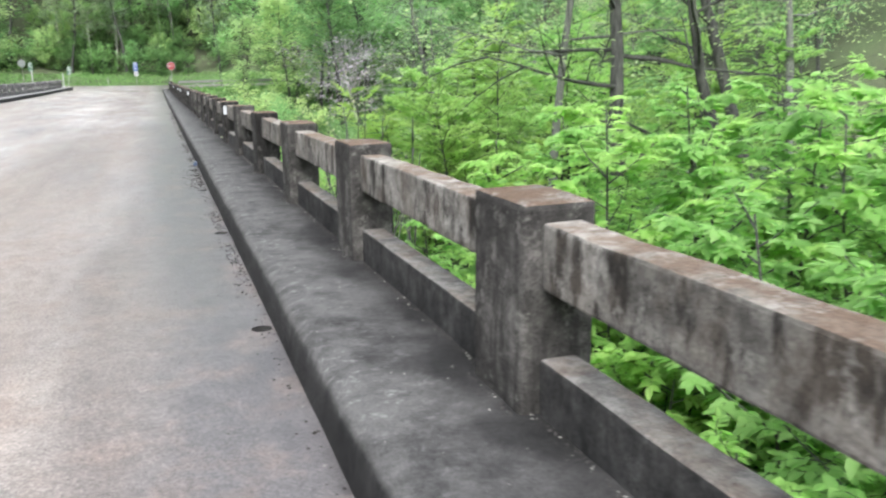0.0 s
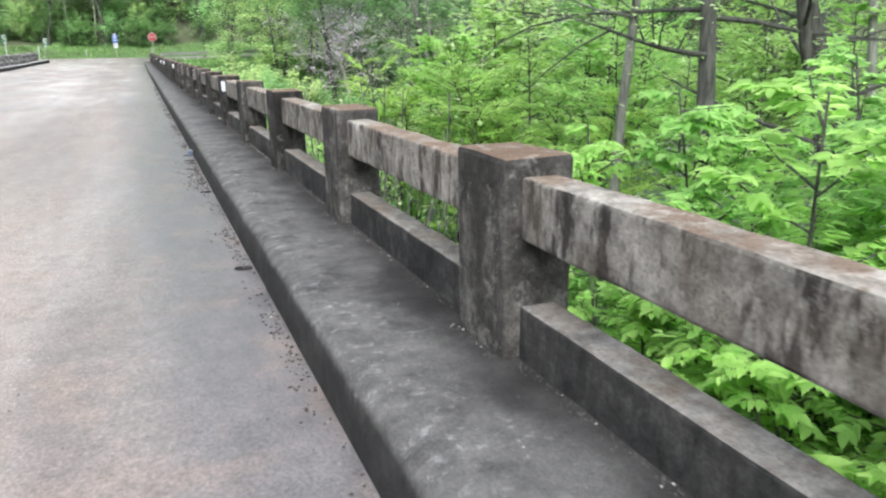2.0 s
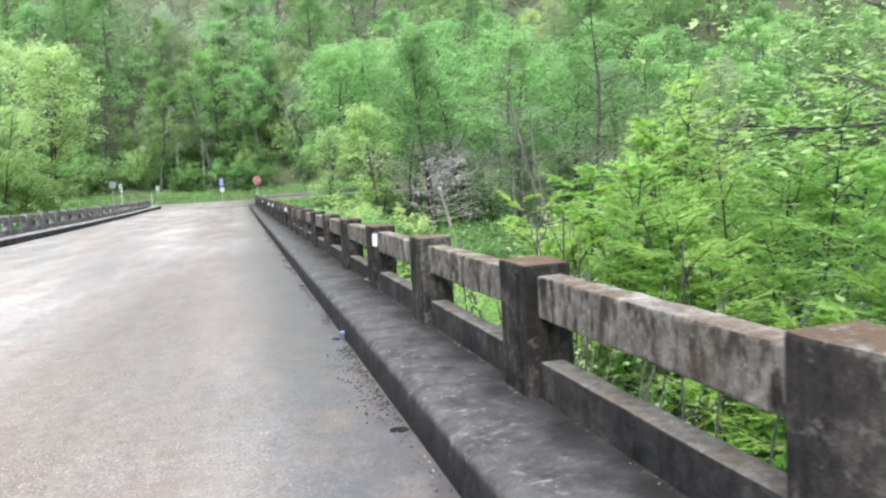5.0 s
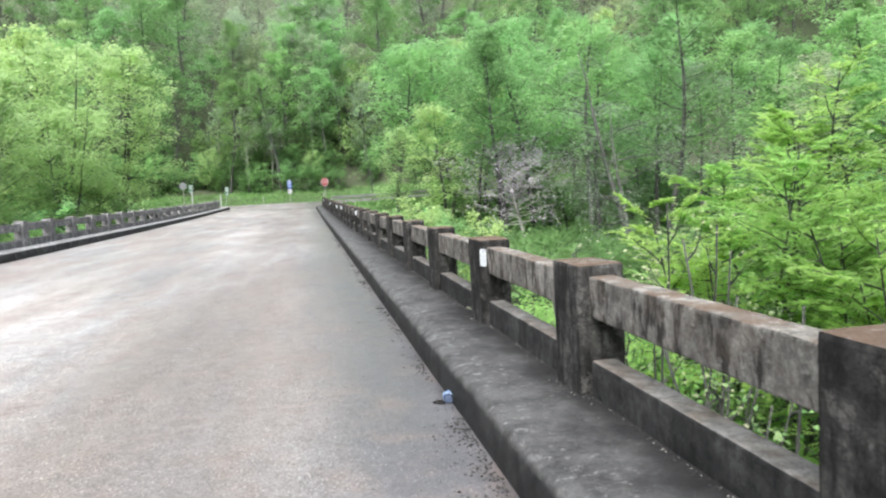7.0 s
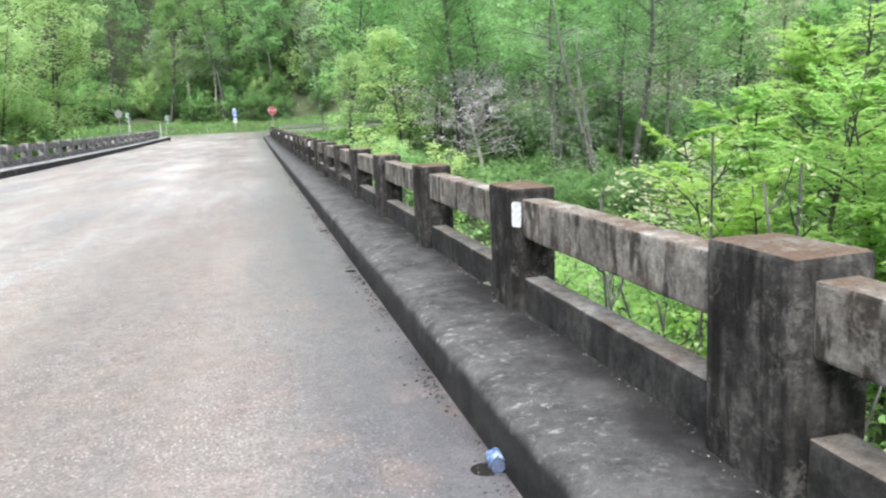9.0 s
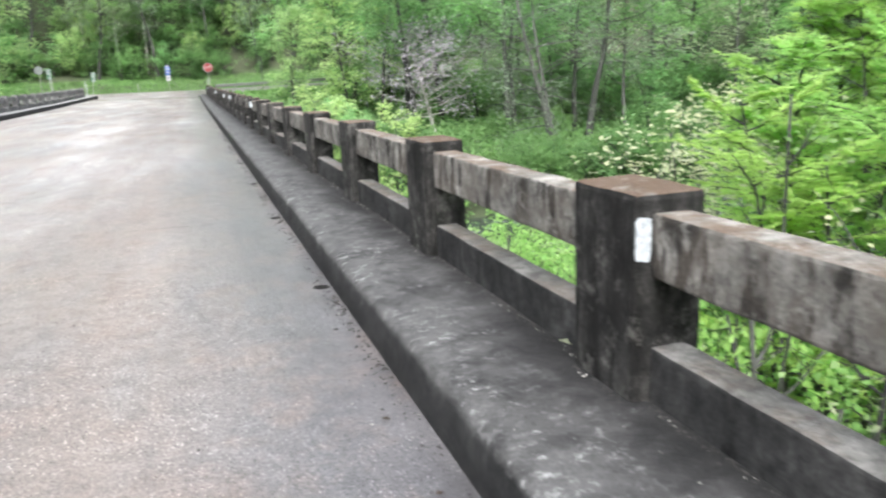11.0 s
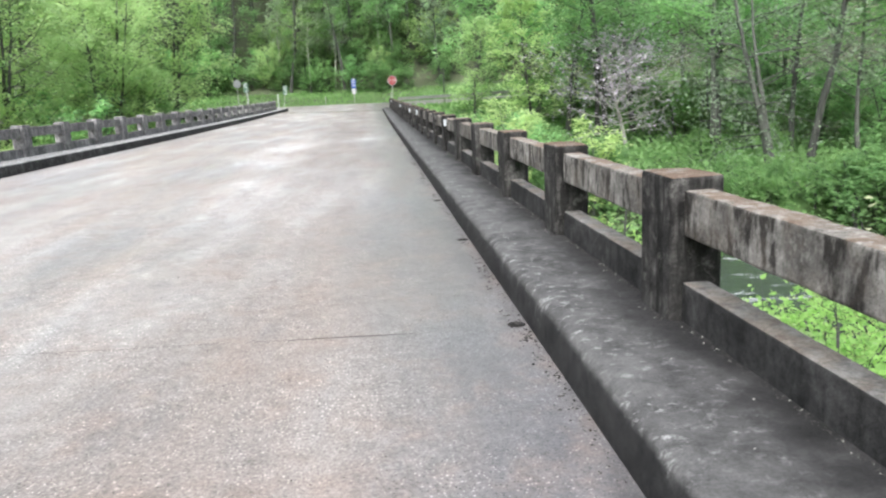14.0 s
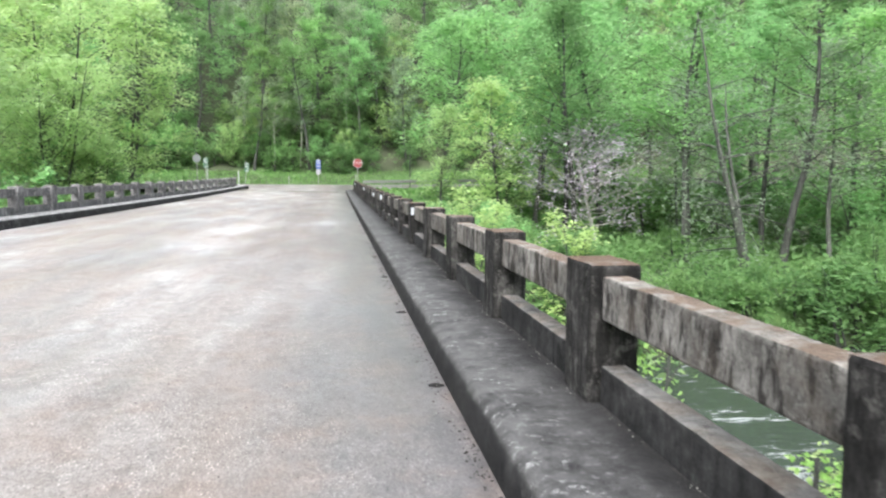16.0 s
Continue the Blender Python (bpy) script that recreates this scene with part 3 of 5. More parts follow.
def rough_box(x0, x1, y0, y1, z0, z1, bevel, ny, seed, worn=0.004):
    """A cast beam with rounded, slightly chipped arrises."""
    bm = bmesh.new()
    box(bm, x0, x1, y0, y1, z0, z1)
    if ny > 1:
        long = [e for e in bm.edges if abs(e.verts[0].co.y - e.verts[1].co.y) > 0.5 * (y1 - y0)]
        bmesh.ops.subdivide_edges(bm, edges=long, cuts=ny, use_grid_fill=True)
    bmesh.ops.recalc_face_normals(bm, faces=bm.faces)
    sharp = [e for e in bm.edges if len(e.link_faces) == 2 and e.calc_face_angle() > 0.8]
    bmesh.ops.bevel(bm, geom=sharp, offset=bevel, segments=2, affect="EDGES", profile=0.55)
    for v in bm.verts:
        v.co += worn * Vector((noise.noise(v.co * 6 + Vector((seed, 0, 0))), 0.4 * noise.noise(v.co * 6 + Vector((0, seed, 0))), noise.noise(v.co * 5 + Vector((0, 0, seed)))))
    return bm


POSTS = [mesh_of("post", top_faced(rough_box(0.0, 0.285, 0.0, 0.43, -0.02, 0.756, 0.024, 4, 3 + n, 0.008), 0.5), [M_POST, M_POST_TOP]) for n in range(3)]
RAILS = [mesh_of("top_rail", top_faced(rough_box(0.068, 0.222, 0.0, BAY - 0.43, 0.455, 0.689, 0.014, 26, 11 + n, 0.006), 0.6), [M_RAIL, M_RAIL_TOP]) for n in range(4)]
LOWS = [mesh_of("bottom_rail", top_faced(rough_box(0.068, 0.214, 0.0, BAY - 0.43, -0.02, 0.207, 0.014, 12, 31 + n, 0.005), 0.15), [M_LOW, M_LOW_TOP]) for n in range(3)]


def regrey(meshes, mats):
    """The same castings in the greyer concrete of the other parapet."""
    out = []
    for me in meshes:
        c = me.copy()
        for slot, m in enumerate(mats):
            c.materials[slot] = m
        out.append(c)
    return out


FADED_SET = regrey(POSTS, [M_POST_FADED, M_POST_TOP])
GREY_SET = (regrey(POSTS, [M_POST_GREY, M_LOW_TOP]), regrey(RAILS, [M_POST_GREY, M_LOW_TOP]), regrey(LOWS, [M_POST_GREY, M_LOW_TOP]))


def railing(mirror, first, last, y_of, label, marks):
    rail = thing("bridge_railing", label, "railing", kind="structure")
    posts, rails, lows = GREY_SET if mirror else (POSTS, RAILS, LOWS)
    for k in range(first, last + 1):
        y = y_of(k)
        z = grade(y) + 0.235 + (cross(-9.2) + 0.02 if mirror else 0.0)
        turn = Matrix.Rotation(math.pi, 4, "Z") if mirror else Matrix()
        for name, mesh, off in (("post", FADED_SET[k % 3] if k < 4 and not mirror else posts[k % 3], 0.0), ("top_rail", rails[k % 4], 0.43), ("bottom_rail", lows[k % 3], 0.43)):
            if name != "post" and k == last:
                continue
            ob = new(name, mesh)
            ob.parent = rail
            if mirror:
                length = 0.43 if name == "post" else BAY - 0.43
                ob.matrix_local = Matrix.Translation((-9.8, y + off + length, z)) @ turn
            else:
                ob.matrix_local = Matrix.Translation((0, y + off, z + (grade(y + BAY) - grade(y)) * 0.5 * (name != "post")))
            if name == "post" and k in marks:
                bm = bmesh.new()
                h, w, up = marks[k]
                # a hand-brushed blaze with a ragged outline on the end face
                ring = []
                for a in range(28):
                    c, d = math.cos(2 * math.pi * a / 28), math.sin(2 * math.pi * a / 28)
                    q = 1 + 0.10 * noise.noise((3 * c, 3 * d, 1.7 * k))
                    sx, sz = math.copysign(abs(c) ** 0.35, c), math.copysign(abs(d) ** 0.35, d)
                    ring.append(bm.verts.new((0.036 + 0.029 * sx * q, -0.0045, up + h / 2 + 0.5 * h * sz * q)))
                face = bm.faces.new(ring)
                thick = bmesh.ops.extrude_face_region(bm, geom=[face])
                bmesh.ops.translate(bm, vec=(0, 0.010, 0), verts=[g for g in thick["geom"] if isinstance(g, bmesh.types.BMVert)])
                bmesh.ops.recalc_face_normals(bm, faces=bm.faces)
                part("paint_mark", bm, M_MARK, ob, "white painted blaze")
    return rail


railing(False, -5, 32, lambda k: BAY * k, "old concrete post and rail parapet, black streaked with rusty lichen",
        {6: (0.155, 0.055, 0.52), 13: (0.14, 0.09, 0.53), 17: (0.15, 0.1, 0.52), 19: (0.14, 0.1, 0.5), 23: (0.16, 0.12, 0.5), 30: (0.16, 0.14, 0.5)})
railing(True, -19, 21, lambda k: 32.34 + 2.445 * k, "old concrete post and rail parapet, grey and stained", {})


# ---- trees ----
def bend(rng, start, way, length, steps, wobble, rise):
    pts, p, w = [np.array(start, float)], np.array(start, float), np.array(way, float)
    for _ in range(steps):
        w = w + rng.normal(0, wobble, 3) + (0, 0, rise)
        w /= np.linalg.norm(w)
        p = p + w * length / steps
        pts.append(p)
    return pts


def tree_form(seed, h, low, radius, limbs, twigs, leaves, leaf, girth, leaf_mat, bark, lean=0.0, top=0.55, spread=1.0, sides=5, flat=0.55, rise=0.10, stems=1, droop=0.0, long=1.0, bare=0.0, fine=False, slim=False, up=0.62):
    """Meshes of a tree: tapered trunk with limbs and twigs, and a crown of single leaves gathered in uneven sprays."""
    rng = np.random.default_rng(seed)
    verts, faces, sprays = [], [], []
    for st in range(stems):
        az0 = rng.uniform(0, 6.28)
        out = lean if stems == 1 else lean + 0.22
        hh = h * (1.0 if st == 0 else rng.uniform(0.7, 0.95))
        trunk = bend(rng, (0.15 * st * math.cos(az0), 0.15 * st * math.sin(az0), -0.4), (out * math.cos(az0), out * math.sin(az0), 1), hh * 0.97, 9, 0.05, 0.03)
        tr = [girth * (1.25 if n == 0 else 1.0) * (1 - 0.93 * (n / 9) ** 0.9) + 0.01 for n in range(10)]
        tube(verts, faces, trunk, tr, sides + 2)
        count = max(3, limbs // stems)
        for k in range(count):
            u = low + (0.96 - low) * (k + rng.uniform(0, 1)) / count
            i = min(int(u * 9), 8)
            p = trunk[i] + (trunk[i + 1] - trunk[i]) * (u * 9 - i)
            az = az0 + 2.4 * k + rng.normal(0, 0.4)
            shape = max(0.22, 1 - abs((u - top) / (1.02 - top if u > top else top - low + 0.35)) ** 1.7)
            ln = radius * shape * rng.uniform(0.65, 1.15)
            el = rng.uniform(0.05, 0.55) + 0.5 * (u - 0.5)
            limb = bend(rng, p, (math.cos(az), math.sin(az), el), ln, 5, 0.09, rise)
            r0 = max(0.010, tr[i] * 0.32)
            tube(verts, faces, limb, [r0 * (1 - 0.9 * n / 5) + 0.004 for n in range(6)], sides)
            if rng.uniform() < bare:
                continue
            for t in range(twigs):
                w = rng.uniform(0.25, 1.0)
                j = min(int(w * 5), 4)
                q = limb[j] + (limb[j + 1] - limb[j]) * (w * 5 - j)
                d = limb[j + 1] - limb[j]
                d = d / (np.linalg.norm(d) + 1e-9) + rng.normal(0, 0.65, 3)
                tw = bend(rng, q, d / np.linalg.norm(d), ln * rng.uniform(0.22, 0.45) + 0.15, 3, 0.15, rise * 0.6 - droop)
                if not slim:
                    tube(verts, faces, tw, [r0 * 0.32 + 0.003, r0 * 0.22 + 0.002, r0 * 0.14 + 0.002, 0.002], 3)
                sprays += [(tw[1], 0.6), (tw[2], 1.0), (tw[3], 1.1)]
            sprays.append((limb[5], 1.2))
    pts = np.array([p for p, _ in sprays])
    wt = np.array([w for _, w in sprays]) * rng.uniform(0.1, 1.0, len(sprays)) ** 1.4
    pick = rng.choice(len(pts), leaves, p=wt / wt.sum())
    sig = (0.055 * radius + 0.10) * spread
    centres = pts[pick] + rng.normal(size=(leaves, 3)) * (sig, sig, sig * flat)
    return listed_mesh("trunk", verts, faces, bark), leaf_mesh("crown", centres, leaf, rng, leaf_mat, up=up, droop=0.5 * droop, long=long, fine=fine)


PLANTED = random.Random(21)


def plant(form, x, y, scale, label, name="tree", category="tree", group="", turn=None, z=None, tall=1.0):
    """One tree standing on the ground, of its own turn and size."""
    tree = thing(name, label, category, group)
    turn = PLANTED.uniform(0, 360) if turn is None else turn
    tree.matrix_basis = pose(x, y, land(x, y) - 0.15 if z is None else z, 0, 0, turn) @ Matrix.Diagonal((scale, scale, scale * tall, 1))
    for kind, mesh in zip(("trunk", "crown"), form):
        part(kind, mesh, None, tree)
    return tree


FAR = [
    tree_form(101, 17, 0.30, 5.2, 24, 6, 3200, 0.33, 0.24, M_LEAF, M_BARK, slim=True, sides=3),
    tree_form(102, 19, 0.36, 4.6, 24, 6, 3200, 0.33, 0.26, M_LEAF_DEEP, M_BARK, top=0.6, slim=True, sides=3),
    tree_form(103, 16, 0.26, 5.0, 24, 6, 3200, 0.33, 0.22, M_LEAF_YELLOW, M_BARK_GREY, slim=True, sides=3),
    tree_form(104, 18, 0.40, 4.2, 24, 6, 3200, 0.33, 0.24, M_LEAF, M_BARK_GREY, top=0.65, slim=True, sides=3),
    tree_form(105, 20, 0.32, 4.8, 24, 6, 3200, 0.33, 0.27, M_LEAF_DEEP, M_BARK, slim=True, sides=3),
]
THIN = tree_form(111, 14, 0.30, 3.6, 30, 6, 2300, 0.29, 0.17, M_LEAF_GREY, M_BARK_GREY, rise=0.16, slim=True, sides=3)
BIRCH = tree_form(112, 13, 0.40, 2.8, 20, 5, 1100, 0.34, 0.085, M_LEAF_GREY, M_BIRCH, rise=0.16, slim=True)
UNDER = [
    tree_form(121, 6.5, 0.12, 3.0, 24, 5, 1350, 0.30, 0.08, M_LEAF, M_BARK, stems=3, slim=True, sides=3),
    tree_form(122, 5.5, 0.10, 2.8, 24, 5, 1350, 0.30, 0.07, M_LEAF_DEEP, M_BARK, stems=3, slim=True, sides=3),
    tree_form(123, 7.5, 0.15, 2.8, 24, 5, 1350, 0.30, 0.08, M_LEAF_YELLOW, M_BARK_GREY, stems=2, slim=True, sides=3),
]
FAR_LABELS = ["tall tree in fresh spring leaf on the slope", "tall deep green tree in the wood", "yellow green tree with a rounded crown", "slender tall tree with grey trunk in young leaf", "broad dark green tree on the hillside"]


def wood():
    rnd = random.Random(5)
    spots = []
    # the hill behind the junction
    for row, y in enumerate((119.5, 125, 131, 139, 148, 158, 169)):
        for n in range(-10, 15):
            spots.append((n * 6.2 + 3.1 * (row % 2) + rnd.uniform(-2, 2), y + rnd.uniform(-2, 2), rnd.uniform(0.85, 1.2)))
    # the slope on the river's bend, and the far bank below the road
    for n in range(62):
        a = radians(rnd.uniform(12, 62))
        d = rnd.uniform(50, 92)
        spots.append((-1 + d * math.sin(a), 12 + d * math.cos(a), rnd.uniform(0.75, 1.1)))
    for n in range(14):
        spots.append((rnd.uniform(20, 46), rnd.uniform(-14, 26), rnd.uniform(0.8, 1.1)))
    # the wood on the other bank, beyond the second railing
    for n in range(34):
        spots.append((rnd.uniform(-62, -24), rnd.uniform(56, 112), rnd.uniform(0.75, 1.1)))
    # a few unseen trees behind the start, added to close the reflections
    for n in range(8):
        spots.append((rnd.choice((-1, 1)) * rnd.uniform(16, 50) - 4, rnd.uniform(-60, -22), rnd.uniform(0.8, 1.1)))
    kept = []
    for x, y, k in spots:
        if 80 < y < 113 and -48 < x < 1.5 or 94 < y < 113 and x < 60 or x > 0 and channel(x, y) > 0.2:
            continue
        if -12.5 < x < 2.5 and y < 90 or any((x - a) ** 2 + (y - b) ** 2 < 10 for a, b in kept):
            continue
        b = math.degrees(math.atan2(x + 1.3, y - 8))
        if (b < -27 or b > 62) and rnd.random() < 0.88:
            continue
        kept.append((x, y))
        i = rnd.choice((0, 0, 3, 3, 0, 1, 4)) if x > 8 and y < 115 else rnd.choice((0, 0, 1, 1, 2, 3, 3, 4))
        # grey trees grow more frequent uphill, their pale colour also standing in for haze
        if rnd.random() < (0.75 if -18 < x < 2 and y > 127 else 0.30 if y > 137 else 0.05):
            plant(THIN, x, y, k, "sparse grey tree barely in leaf", group="wood")
        else:
            plant(FAR[i], x, y, k, FAR_LABELS[i], group="wood")
    for n in range(190):
        if n < 70:
            x, y = rnd.uniform(-45, 45), rnd.uniform(117.5, 126)
        elif n < 165:
            a, d = radians(rnd.uniform(8, 52)), rnd.uniform(26, 70)
            x, y = 1 + d * math.sin(a), 16 + d * math.cos(a)
        else:
            x, y = rnd.uniform(-50, -16), rnd.uniform(45, 92)
        if 84 < y < 112 and x < 60 or x > 0 and channel(x, y) > 0.25 or -13 < x < 2.5 and y < 95:
            continue
        b, d = math.degrees(math.atan2(x + 1.3, y - 18)), math.hypot(x + 1.3, y - 18)
        if 14 < b < 25 and d < 52 and x > 0 or abs(b) > 60:
            continue
        # mostly deep green on the far bank: leaf colour stands in for shade there
        i = rnd.randrange(3) if x < 0 or y > 100 else rnd.choice((0, 1, 1, 1))
        plant(UNDER[i], x, y, rnd.uniform(0.6, 1.1) if d > 50 or x < 0 else rnd.uniform(0.35, 0.6), ("leafy green shrub under the trees", "dark green shrub under the trees", "yellow green young tree at the wood's edge")[i], "shrub", "shrub", "undergrowth shrubs")


wood()
rnd = random.Random(33)
for n in range(34):
    if n < 18:
        tx, ty, tk, i = -24 + 1.6 * n + rnd.uniform(-0.5, 0.5), rnd.uniform(116.5, 120.5), rnd.uniform(0.6, 0.95), rnd.choice((1, 1, 0))
    else:
        tx, ty, tk, i = rnd.uniform(-38, -17), rnd.uniform(62, 78), rnd.uniform(0.7, 0.95), rnd.choice((0, 1, 2))
    plant(UNDER[i], tx, ty, tk, ("leafy green shrub under the trees", "dark green shrub under the trees", "yellow green young tree at the wood's edge")[i], "shrub", "shrub", "undergrowth shrubs")
for tx, ty, tk in ((-2.5, 121.5, 0.9), (0.5, 122.5, 1.0), (3.0, 121, 0.9), (5.5, 123, 1.0), (1.8, 125.5, 1.1), (-4.5, 124.5, 1.1), (4.5, 127, 1.15), (-1, 128, 1.2), (8, 121.5, 0.95), (-8, 124, 1.1)):
    plant(UNDER[1], tx, ty, tk, "dark green shrub under the trees", "shrub", "shrub", "undergrowth shrubs")
for tx, ty, tk in ((-7, 129, 1.2), (-3.5, 134, 1.25), (0.5, 130, 1.15), (3.5, 137, 1.3), (-11, 136, 1.2), (6.5, 128, 1.1), (-2, 142, 1.25), (30, 122, 1.2), (34, 116, 1.2)):
    plant(THIN, tx, ty, tk, "sparse grey tree barely in leaf", group="wood")
rnd = random.Random(14)
for n in range(22):
    ty = 46 + 1.35 * n + rnd.uniform(-0.6, 0.6)
    tx = rnd.uniform(2.2, 9.5)
    i = rnd.randrange(3)
    plant(UNDER[i], tx, ty, rnd.uniform(0.5, 0.72) if ty < 68 else rnd.uniform(0.35, 0.5), ("leafy green shrub under the trees", "dark green shrub under the trees", "yellow green young tree at the wood's edge")[i], "shrub", "shrub", "undergrowth shrubs")

# dense growth along the far bank's foot, dark leaves doing for the wood's shade
rnd = random.Random(41)
for n in range(30):
    tx = 10 + 1.25 * n + rnd.uniform(-0.4, 0.4)
    ty = 43.2 + 0.12 * tx + rnd.uniform(-0.6, 2.4)
    plant(UNDER[1], tx, ty, rnd.uniform(0.36, 0.5) if tx < 18 else rnd.uniform(0.5, 0.8), "dark green shrub at the water's edge", "shrub", "shrub", "undergrowth shrubs")

# single trees that stand out
LEFT_A = tree_form(131, 17, 0.08, 6.0, 56, 7, 8500, 0.36, 0.20, M_LEAF_YELLOW, M_BARK, stems=3, slim=True)
LEFT_B = tree_form(132, 19, 0.08, 6.0, 56, 7, 8500, 0.36, 0.20, M_LEAF_YELLOW, M_BARK, stems=2, slim=True)
plant(LEFT_A, -22.5, 81, 1.0, "yellow green tree with several dark stems beside the road", turn=40)
plant(LEFT_B, -19.6, 88, 0.95, "tall light green tree at the bridge end", turn=10)
plant(LEFT_A, -28.5, 76, 1.05, "yellow green tree with several dark stems beside the road", turn=200)
plant(LEFT_B, -33.5, 70, 1.0, "tall light green tree on the bank", turn=120)
plant(LEFT_A, -38, 62, 1.0, "yellow green tree on the river bank", turn=300)
plant(LEFT_A, -20.5, 74, 0.72, "yellow green tree low beside the railing", turn=80)
plant(LEFT_B, -25, 66, 0.85, "tall light green tree on the bank", turn=60)
plant(LEFT_B, -27, 92, 1.1, "tall light green tree behind the roadside", turn=250)
RIGHT_A = tree_form(141, 17, 0.24, 5.6, 44, 7, 6500, 0.34, 0.22, M_LEAF, M_BARK, lean=0.12, slim=True)
RIGHT_B = tree_form(142, 11, 0.12, 3.2, 36, 6, 4200, 0.26, 0.12, M_LEAF_YELLOW, M_BARK, slim=True)
plant(RIGHT_A, 8.0, 87, 1.0, "bright green tree with a leaning dark trunk", turn=60)
plant(RIGHT_A, 14.5, 90, 1.1, "bright green tree above the far bank", turn=190)
plant(RIGHT_A, 21.0, 84, 1.1, "bright green tree above the far bank", turn=300)
plant(RIGHT_B, 11.0, 74, 1.05, "light yellow green young tree on the bank", turn=20)
plant(RIGHT_B, 15.5, 79, 1.1, "light yellow green young tree on the bank", turn=140)
plant(RIGHT_B, 7.0, 78, 0.8, "light yellow green young tree near the bridge end", turn=250)
for bx, by, bk in ((-9.2, 118, 1.0), (-6.0, 119.5, 0.95), (0.2, 123, 1.05), (-13.5, 121, 0.9)):
    plant(BIRCH, bx, by, bk, "thin pale-barked tree with sparse leaves", group="pale trees")
REDBUD = tree_form(151, 7.0, 0.28, 4.6, 44, 7, 3600, 0.18, 0.15, M_BLOSSOM, M_BIRCH, lean=0.1, rise=0.05)
plant(REDBUD, 14.9, 63, 1.12, "mauve blossoming tree with pale bare branches", turn=0, z=-3.2)
GREY = tree_form(152, 14, 0.22, 4.6, 40, 8, 3000, 0.17, 0.19, M_LEAF_GREY, M_BARK_GREY, rise=-0.05, stems=3, lean=0.10, droop=0.32)
plant(GREY, 18.2, 50.6, 1.0, "grey half-bare tree with hanging twigs on the far bank", turn=70)
plant(THIN, 25.5, 55.5, 0.95, "slender grey trunked tree in thin leaf", group="wood", turn=0)

# trees and saplings close to the parapet
TRUNK_A = tree_form(161, 14, 0.40, 3.4, 24, 6, 3600, 0.075, 0.165, M_LEAF_YELLOW, M_BARK, rise=0.02, sides=7, spread=1.6, bare=0.35)
plant(TRUNK_A, 5.5, 10.0, 1.0, "rough dark trunk with long low bare branches", turn=30)
FORKED = tree_form(163, 14, 0.40, 3.6, 22, 6, 3200, 0.075, 0.16, M_LEAF_YELLOW, M_BARK, rise=0.04, sides=7, stems=2, spread=1.6, bare=0.4)
plant(FORKED, 8.95, 10.0, 1.0, "dark forked trunk with bent bare branches", turn=160)
TRUNK_B = tree_form(162, 16, 0.42, 4.4, 17, 9, 5000, 0.085, 0.115, M_LEAF_YELLOW, M_BARK_PALE, rise=0.02, sides=7, spread=1.3, bare=0.2)
plant(TRUNK_B, 5.3, 12.1, 0.85, "straight pale grey trunk with spreading branches in young leaf", turn=200)
plant(TRUNK_B, 11.6, 12.6, 1.0, "straight pale grey trunk with spreading branches in young leaf", turn=20)
plant(TRUNK_B, 13.5, 17.0, 1.0, "straight pale grey trunk with spreading branches in young leaf", turn=110)


